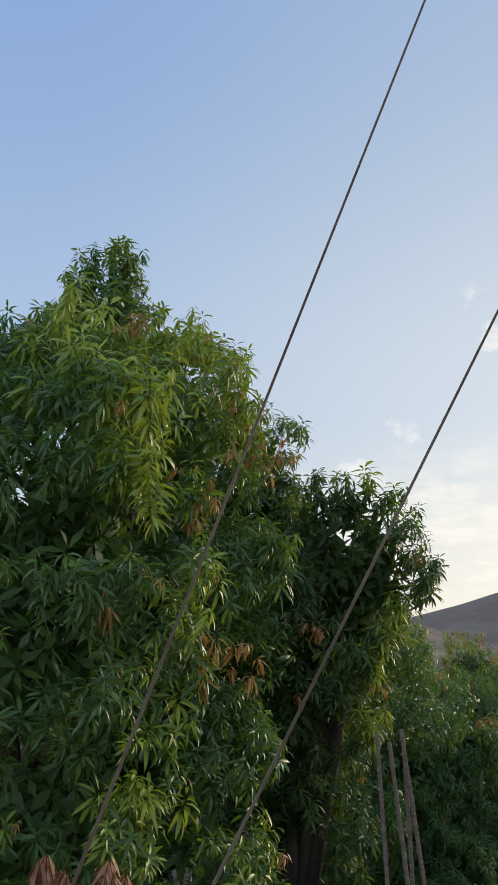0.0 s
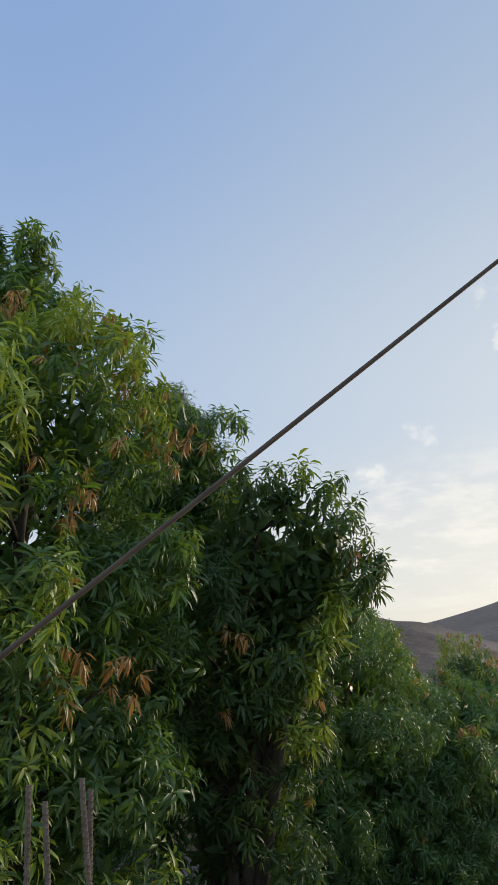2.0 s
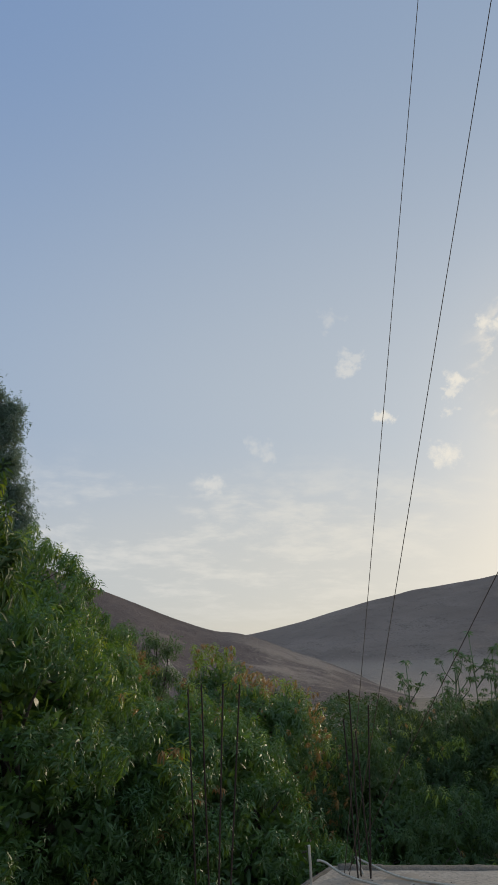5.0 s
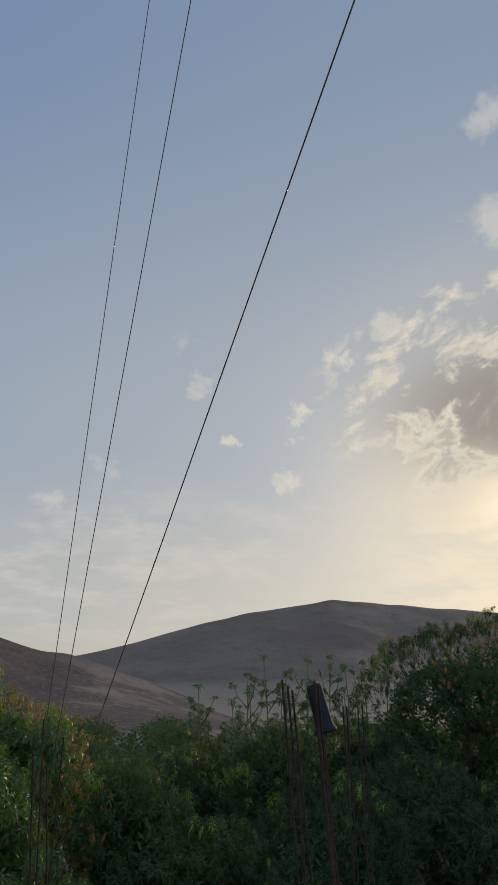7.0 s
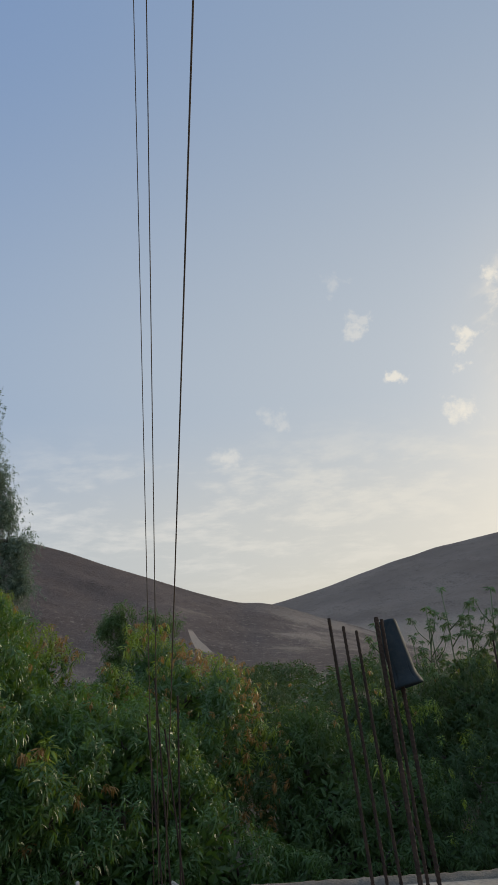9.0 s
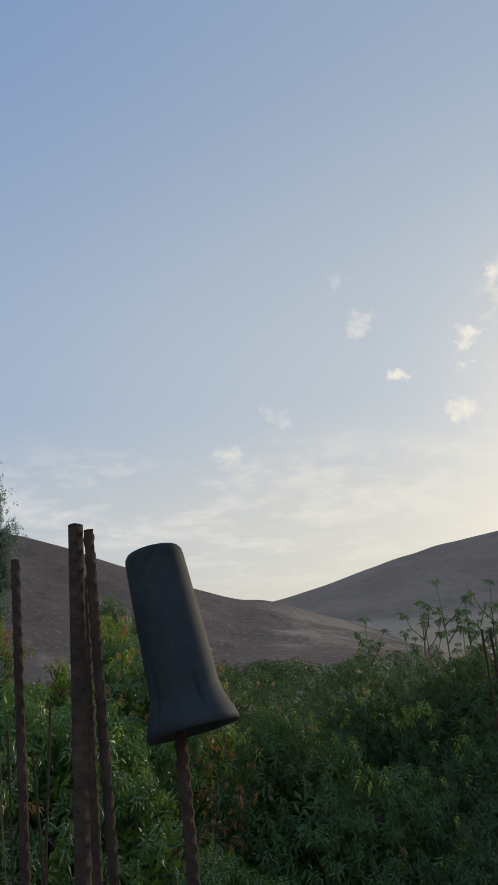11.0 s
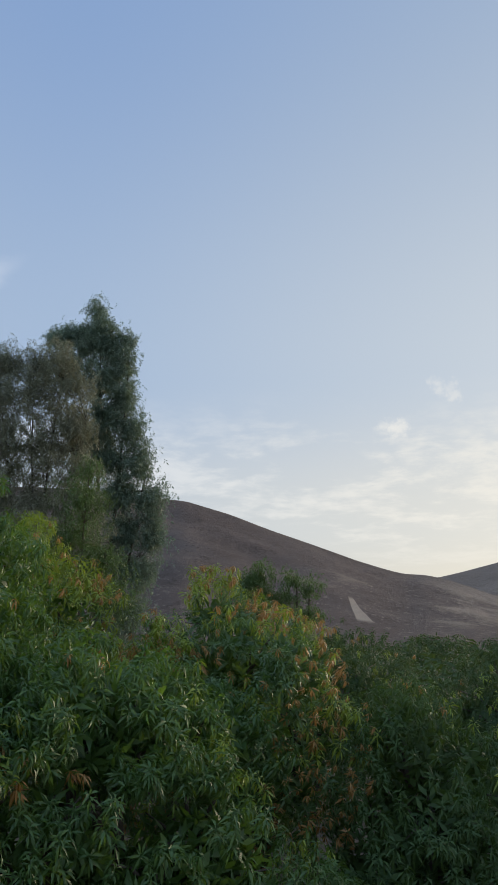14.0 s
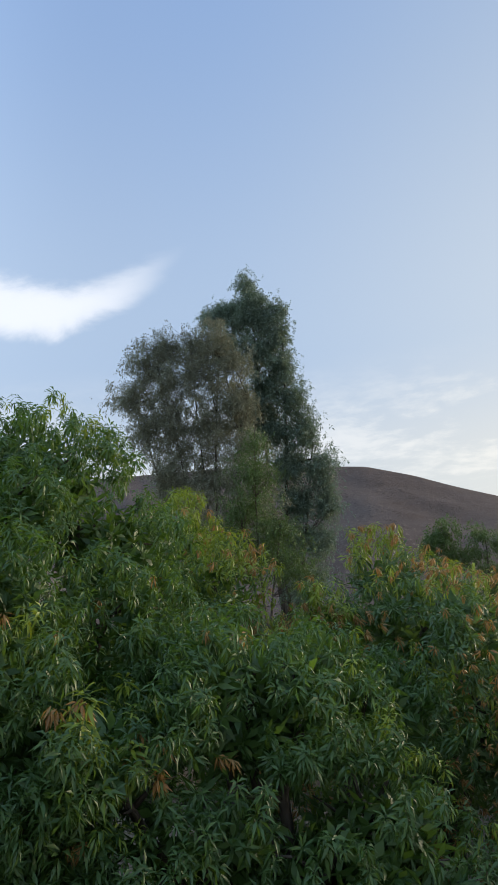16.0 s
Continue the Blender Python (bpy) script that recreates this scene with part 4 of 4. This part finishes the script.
def orchard():
    """The far orchard: a sea of crowns running out to the hills; taller unseen ones added beyond the roof's long side
    block low sun.
    """
    rng = np.random.default_rng(91)
    cos, trs, k = [], [], 0
    n = 0
    while n < 300:
        deg = rng.uniform(-44, 105)
        az = radians(deg)
        r = 22 + 130 * rng.random() ** 1.7
        x, y = 5 + r * math.sin(az), 5 + r * math.cos(az)
        if y < 23 and x < 17.5:
            continue
        n += 1
        R = rng.uniform(1.5, 2.6) + r * 0.006
        top = 3.75 + rng.uniform(-1.0, 0.5) - 0.002 * r
        # out of view: taller crowns added to shade the low foliage
        if deg > 47:
            if r < 30:
                R *= 1.3
                top += 1.6
        lob = [(x, y, top - R * 0.62, R, R, R * 0.62), (x + rng.uniform(-1, 1), y + rng.uniform(-1, 1), top - R * 0.85, R * 0.8, R * 0.8, R * 0.6)]
        big = 1.05 + r / 50
        P, Nn = shell(lob, 10.5 / big ** 1.6, rng, np.array((-0.25, -0.9, 0.35)), n, 0.2, 1.2 + r * 0.004, 0.1, 0.4, 0.9)
        co, tr = scatter(FAR_T, P, Nn * 0.6 + np.array((0, 0, 0.45)) + rng.normal(size=P.shape) * 0.3, rng.uniform(0.8, 1.25, len(P)) * big, rng)
        cos.append(co)
        trs.append(tr + k)
        k += len(co)
    # M_FAR carries the orchard's shade in its leaf colour
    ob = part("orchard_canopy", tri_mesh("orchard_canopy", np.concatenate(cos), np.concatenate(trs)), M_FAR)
    tagged(ob, "dense dark green orchard reaching to the foot of the hills", "trees", kind="stuff")


orchard()


# ---------------------------------------------------------------- column bars
def ribbed_bar(length, radius=0.0054, pitch=0.016, sides=10):
    """A deformed steel bar with slanting ribs, standing on the origin."""
    bm = bmesh.new()
    rings = []
    n = int(length / (pitch / 6))
    for i in range(n + 1):
        z = length * i / n
        ring = []
        for k in range(sides):
            a = k * math.tau / sides
            rib = max(0.0, math.sin((z / pitch) * math.tau + (a if math.cos(a) > 0 else a + 2.2))) ** 1.5
            r = radius + (0.0009 if abs(math.cos(a)) > 0.93 else 0.0015 * rib)
            ring.append(bm.verts.new((r * math.cos(a), r * math.sin(a), z)))
        rings.append(ring)
    for p, q in zip(rings, rings[1:]):
        for k in range(sides):
            bm.faces.new((p[k], p[(k + 1) % sides], q[(k + 1) % sides], q[k]))
    bm.faces.new(rings[-1])
    bm.faces.new(rings[0][::-1])
    me = bpy.data.meshes.new("steel_bar")
    bm.to_mesh(me)
    bm.free()
    me.materials.append(M_RUST)
    return me


BAR = ribbed_bar(1.6)
PALE_BAR = BAR.copy()
PALE_BAR.materials[0] = M_TANBAR


def bar(foot, head, group, wide=1.0, data=BAR, label="rusty ribbed steel bar standing in the slab"):
    """One starter bar, cast into the slab at foot, ending at head."""
    f, h = Vector(foot), Vector(head)
    d = h - f
    ob = new("steel_bar", data)
    ob.matrix_world = Matrix.Translation(f - d.normalized() * 0.05) @ d.to_track_quat("Z", "Y").to_matrix().to_4x4() @ Matrix.Diagonal((wide, wide, (d.length + 0.05) / 1.6, 1))
    return tagged(ob, label, "steel bar", group)


COLUMN_A = [((0.397, 2.344, ROOF), (0.364, 2.350, 4.436)), ((0.569, 2.406, ROOF), (0.448, 2.429, 4.437)), ((0.497, 2.329, ROOF), (0.398, 2.346, 4.407)), ((0.472, 2.457, ROOF), (0.460, 2.459, 4.413))]
COLUMN_N = [((3.53, 2.69, ROOF), (3.486, 2.694, 4.634)), ((3.62, 2.77, ROOF), (3.537, 2.772, 4.623))]
COLUMN_B = [((4.865, 4.923, ROOF), (4.768, 4.951, 4.785)), ((4.900, 4.920, ROOF), (4.825, 5.025, 4.764)), ((4.943, 4.940, ROOF), (4.885, 5.109, 4.752)),
            ((4.915, 4.760, ROOF), (4.888, 4.926, 4.778)), ((4.986, 4.899, ROOF), (4.899, 4.918, 4.772)), ((5.037, 4.945, ROOF), (4.970, 5.046, 4.730))]
COLUMN_E = [((3.10, 6.81, ROOF), (3.024, 6.80, 4.66)), ((3.11, 6.66, ROOF), (3.134, 6.66, 4.66)), ((3.18, 6.74, ROOF), (3.241, 6.70, 4.66)), ((3.02, 6.74, ROOF), (2.938, 6.753, 4.634))]
COLUMN_Q = [((4.47, 8.30, ROOF), (4.42, 8.26, 4.62)), ((4.56, 8.34, ROOF), (4.47, 8.28, 4.30)), ((4.52, 8.22, ROOF), (4.56, 8.20, 4.5)), ((4.42, 8.22, ROOF), (4.36, 8.24, 4.4))]
COLUMN_S = [((6.373, 7.281, ROOF), (6.341, 7.296, 4.695)), ((6.445, 7.357, ROOF), (6.414, 7.372, 4.696)), ((6.454, 7.241, ROOF), (6.435, 7.251, 4.698)), ((6.532, 7.313, ROOF), (6.513, 7.323, 4.711))]
for column in (COLUMN_A, COLUMN_N, COLUMN_B, COLUMN_E, COLUMN_Q, COLUMN_S):
    for k, (foot, head) in enumerate(column):
        bar(foot, head, "column starter bars", 0.72 if column is COLUMN_B and k in (0, 1, 2, 4) else 0.85 if column in (COLUMN_E, COLUMN_S) else 1.0,
            *((PALE_BAR, "pale ribbed steel bar standing in the slab") if column is COLUMN_A else ()))


def pipe_cap():
    """A closed piece of grey pipe, flared and creased at its mouth, slipped over a bar's end."""
    sides = 96
    barrel = [(0.000, 0.0), (0.012, 0.0006), (0.0205, 0.0010), (0.0248, 0.0024), (0.0268, 0.0055), (0.0276, 0.011), (0.0282, 0.030), (0.0290, 0.060), (0.0298, 0.090), (0.0305, 0.110), (0.0308, 0.125), (0.0312, 0.138)]
    mouth = [(0.0312, 0.138), (0.0325, 0.148), (0.0352, 0.157), (0.0385, 0.165), (0.0405, 0.172), (0.0408, 0.1765), (0.0392, 0.1775), (0.0370, 0.168), (0.0300, 0.150), (0.0285, 0.120), (0.0262, 0.020), (0.0, 0.008)]
    top, end = Vector((4.957, 5.065, 4.772)), Vector((4.989, 5.031, 4.595))
    cap = thing("pipe_cap", top, "dark grey plastic pipe end, flared and creased, over a rusty bar", "pipe")
    cap.rotation_mode = "QUATERNION"
    cap.scale = (1.10, 1.10, 1.03)
    cap.rotation_quaternion = (top - end).to_track_quat("Z", "Y")
    for name, prof in (("barrel", barrel), ("flared_mouth", mouth)):
        bm = bmesh.new()
        rings = []
        for r, s in prof:
            if r == 0.0:
                rings.append([bm.verts.new((0, 0, -s))])
                continue
            ring = []
            for k in range(sides):
                a = k * math.tau / sides
                rr = r
                if 0.112 < s < 0.168 and r > 0.029:
                    fold = max(0.0, math.cos(5 * a + 0.6)) ** 24
                    rr -= 0.0060 * fold * math.sin(math.pi * ((s - 0.112) / 0.056) ** 1.6)
                rr *= 1 + 0.012 * math.cos(2 * a)
                ring.append(bm.verts.new((rr * math.cos(a), rr * math.sin(a), -s)))
            rings.append(ring)
        for p, q in zip(rings, rings[1:]):
            for k in range(sides):
                if len(p) == 1:
                    f = bm.faces.new((p[0], q[k], q[(k + 1) % sides]))
                elif len(q) == 1:
                    f = bm.faces.new((p[k], q[0], p[(k + 1) % sides]))
                else:
                    f = bm.faces.new((p[k], q[k], q[(k + 1) % sides], p[(k + 1) % sides]))
                f.smooth = True
        bmesh.ops.recalc_face_normals(bm, faces=bm.faces[:])
        part(name, bm, M_PIPE, cap)


pipe_cap()


# ---------------------------------------------------------------- guy wires and their mast
def guy(a, b, label, r=0.002):
    a, b = Vector(a), Vector(b)
    bm = bmesh.new()
    n = 48
    pts = [a.lerp(b, i / n) - Vector((0, 0, 0.01 * math.sin(math.pi * i / n))) for i in range(n + 1)]
    tube(bm, pts, [r] * (n + 1), 8)
    tagged(part("guy_wire", bm, M_CABLE), label, "cable", "guy wires of the mast")


MAST = (4.445, 2.552)
for px, py, zt in ((-0.331, 0.894, 17.03), (-0.249, 0.902, 12.4), (-0.021, 0.892, 7.9)):
    head = Vector((MAST[0], MAST[1], zt))
    p4 = Vector((px, py, 4.0))
    guy(p4 + (p4 - head) * ((4.0 - ROOF) / (zt - 4.0)), head, "brownish twisted wire rope rising from the roof", 0.0017 if zt < 9 else 0.0021)
for fx, fy, zt in ((4.364, 8.385, 17.62), (4.393, 8.353, 12.39), (4.431, 8.495, 7.43)):
    guy((fx, fy, ROOF), (MAST[0], MAST[1], zt), "thin dark wire rope running up from the roof corner", 0.0026)


def mast():
    m = thing("mast", (MAST[0], MAST[1], ROOF), "slim grey steel mast held by guy wires", "mast")
    bm = bmesh.new()
    tube(bm, [(0, 0, -0.01), (0, 0, 14.5)], [0.025, 0.022], 14)
    part("pole", bm, M_RUST, m)
    for z in (4.46, 9.2, 14.0):
        bm = bmesh.new()
        tube(bm, [(0, 0, z - 0.03), (0, 0, z + 0.03)], [0.032, 0.032], 14)
        part("guy_ring", bm, M_RUST, m)


mast()


# ---------------------------------------------------------------- things on the roof's edge
def bent_pipe(name, pts, r, mat_, label, category, group=""):
    """A pipe bent softly through points."""
    fine = []
    P = [Vector(p) for p in pts]
    for i in range(len(P) - 1):
        p0, p1, p2, p3 = P[max(i - 1, 0)], P[i], P[i + 1], P[min(i + 2, len(P) - 1)]
        for k in range(8):
            t = k / 8
            fine.append(0.5 * ((2 * p1) + (p2 - p0) * t + (2 * p0 - 5 * p1 + 4 * p2 - p3) * t * t + (3 * p1 - p0 - 3 * p2 + p3) * t ** 3))
    fine.append(P[-1])
    bm = bmesh.new()
    tube(bm, fine, [r] * len(fine), 10)
    return tagged(part(name, bm, mat_), label, category, group)


bent_pipe("conduit_pipe", [(2.92, 6.56, ROOF - 0.01), (2.915, 6.56, 3.40), (2.90, 6.57, 3.60)], 0.010, M_PVC, "upright pale plastic conduit standing in the slab edge", "pipe", "conduit stubs")
bent_pipe("conduit_pipe", [(2.86, 6.52, ROOF - 0.01), (2.86, 6.53, 3.36), (2.855, 6.54, 3.41)], 0.009, M_PVC, "short pale conduit stub beside a post", "pipe", "conduit stubs")
bent_pipe("drain_pipe", [(2.99, 6.60, ROOF - 0.01), (2.995, 6.60, 3.34), (2.97, 6.59, 3.42), (2.92, 6.56, 3.43), (2.70, 6.30, 3.20), (2.45, 6.02, 2.95)], 0.009, M_PVC,
          "tan plastic pipe bent over the roof edge", "pipe", "pipes over the edge")
bent_pipe("drain_pipe", [(2.93, 6.66, 3.42), (2.88, 6.62, 3.41), (2.66, 6.36, 3.19), (2.40, 6.08, 2.93)], 0.010, M_PVC, "pale pipe leaning over the roof edge", "pipe", "pipes over the edge")
bent_pipe("conduit_pipe", [(3.95, 7.83, ROOF - 0.01), (3.945, 7.82, 3.42), (3.935, 7.81, 3.58)], 0.010, M_PVC, "upright pale conduit stub at the slab corner", "pipe", "conduit stubs")
bent_pipe("flexible_conduit", [(4.14, 8.36, 3.37), (4.20, 8.34, 3.36), (4.32, 8.12, 3.30), (4.62, 7.72, 3.275), (5.0, 7.30, 3.272)], 0.009, M_PVC, "white plastic conduit lying across the roof corner", "pipe", "loose conduits")
bent_pipe("flexible_conduit", [(4.485, 8.468, 3.362), (4.56, 8.36, 3.33), (4.75, 8.10, 3.275), (5.1, 7.75, 3.272)], 0.009, M_PVC, "white plastic conduit rising from the slab", "pipe", "loose conduits")
bent_pipe("flexible_conduit", [(4.485, 8.47, 3.362), (4.50, 8.40, 3.30), (4.51, 8.36, ROOF - 0.01)], 0.009, M_PVC, "white plastic conduit rising from the slab", "pipe", "loose conduits")


def crumbs():
    """Mortar crumbs strewn over the slab."""
    rng = random.Random(5)
    src = bmesh.new()
    bmesh.ops.create_icosphere(src, subdivisions=1, radius=1)
    base = [v.co.copy() for v in src.verts]
    faces = [[v.index for v in f.verts] for f in src.faces]
    src.free()
    meshes = []
    for k in range(4):
        bm = bmesh.new()
        vs = [bm.verts.new(Vector((c.x, c.y, c.z * 0.55)) * (1 + 0.35 * noise.noise(c * 1.7 + Vector((k * 3.1, 0, 0))))) for c in base]
        for f in faces:
            bm.faces.new([vs[i] for i in f])
        me = bpy.data.meshes.new("mortar_crumb")
        bm.to_mesh(me)
        bm.free()
        me.materials.append(M_KERB)
        meshes.append(me)
    for i in range(300):
        u, v = rng.random(), rng.random() ** 1.5
        x, y = 2.9 + 1.5 * u + 4.5 * v * rng.random(), 6.5 + 2.0 * u - 1.6 * v
        if y > 8.70 - 0.234 * (x - 4.37) - 0.3 or x < 2.74 + (y - 6.42) * 0.709 + 0.18:
            continue
        s = rng.choice((0.003, 0.003, 0.004, 0.005, 0.006, 0.009))
        ob = new("mortar_crumb", meshes[i % 4])
        ob.matrix_world = Matrix.Translation((x, y, ROOF + s * 0.3)) @ Matrix.Rotation(rng.uniform(0, 6.28), 4, "Z") @ Matrix.Diagonal((s * rng.uniform(0.8, 1.8), s, s, 1))
        tagged(ob, "small grey mortar crumb lying on the slab", "rubble", "crumbs on the roof")


crumbs()


def mortar_patch(at, rx, ry, seed):
    """A thin smear of spilled mortar, dried on the slab."""
    bm = bmesh.new()
    rings = []
    for share, h in ((1.0, -0.001), (0.93, 0.0015), (0.6, 0.003), (0.25, 0.004)):
        ring = []
        for k in range(40):
            a = k * math.tau / 40
            w = 1 + 0.45 * noise.noise(Vector((math.cos(a) * 1.3, math.sin(a) * 1.3, seed))) + 0.18 * noise.noise(Vector((math.cos(a) * 5, math.sin(a) * 5, seed + 9)))
            p = Vector((rx * share * w * math.cos(a), ry * share * w * math.sin(a), h))
            p.z += 0.0012 * noise.noise(p * 25) if share < 0.99 else 0
            ring.append(bm.verts.new(p))
        rings.append(ring)
    for p, q in zip(rings, rings[1:]):
        for k in range(40):
            bm.faces.new((p[k], p[(k + 1) % 40], q[(k + 1) % 40], q[k])).smooth = True
    bm.faces.new(rings[-1])
    ob = part("mortar_patch", bm, M_MORTAR)
    ob.matrix_world = Matrix.Translation((*at, ROOF)) @ Matrix.Rotation(0.95, 4, "Z")
    tagged(ob, "thin patch of dried grey mortar on the slab", "mortar", "mortar patches")


for at, rx, ry, seed in (((3.02, 6.56), 0.20, 0.09, 1.0), ((3.36, 6.80), 0.16, 0.07, 2.0), ((3.30, 6.45), 0.22, 0.12, 3.0), ((4.05, 7.85), 0.18, 0.08, 4.0), ((4.75, 8.15), 0.22, 0.12, 5.0), ((5.6, 7.9), 0.25, 0.10, 6.0)):
    mortar_patch(at, rx, ry, seed)
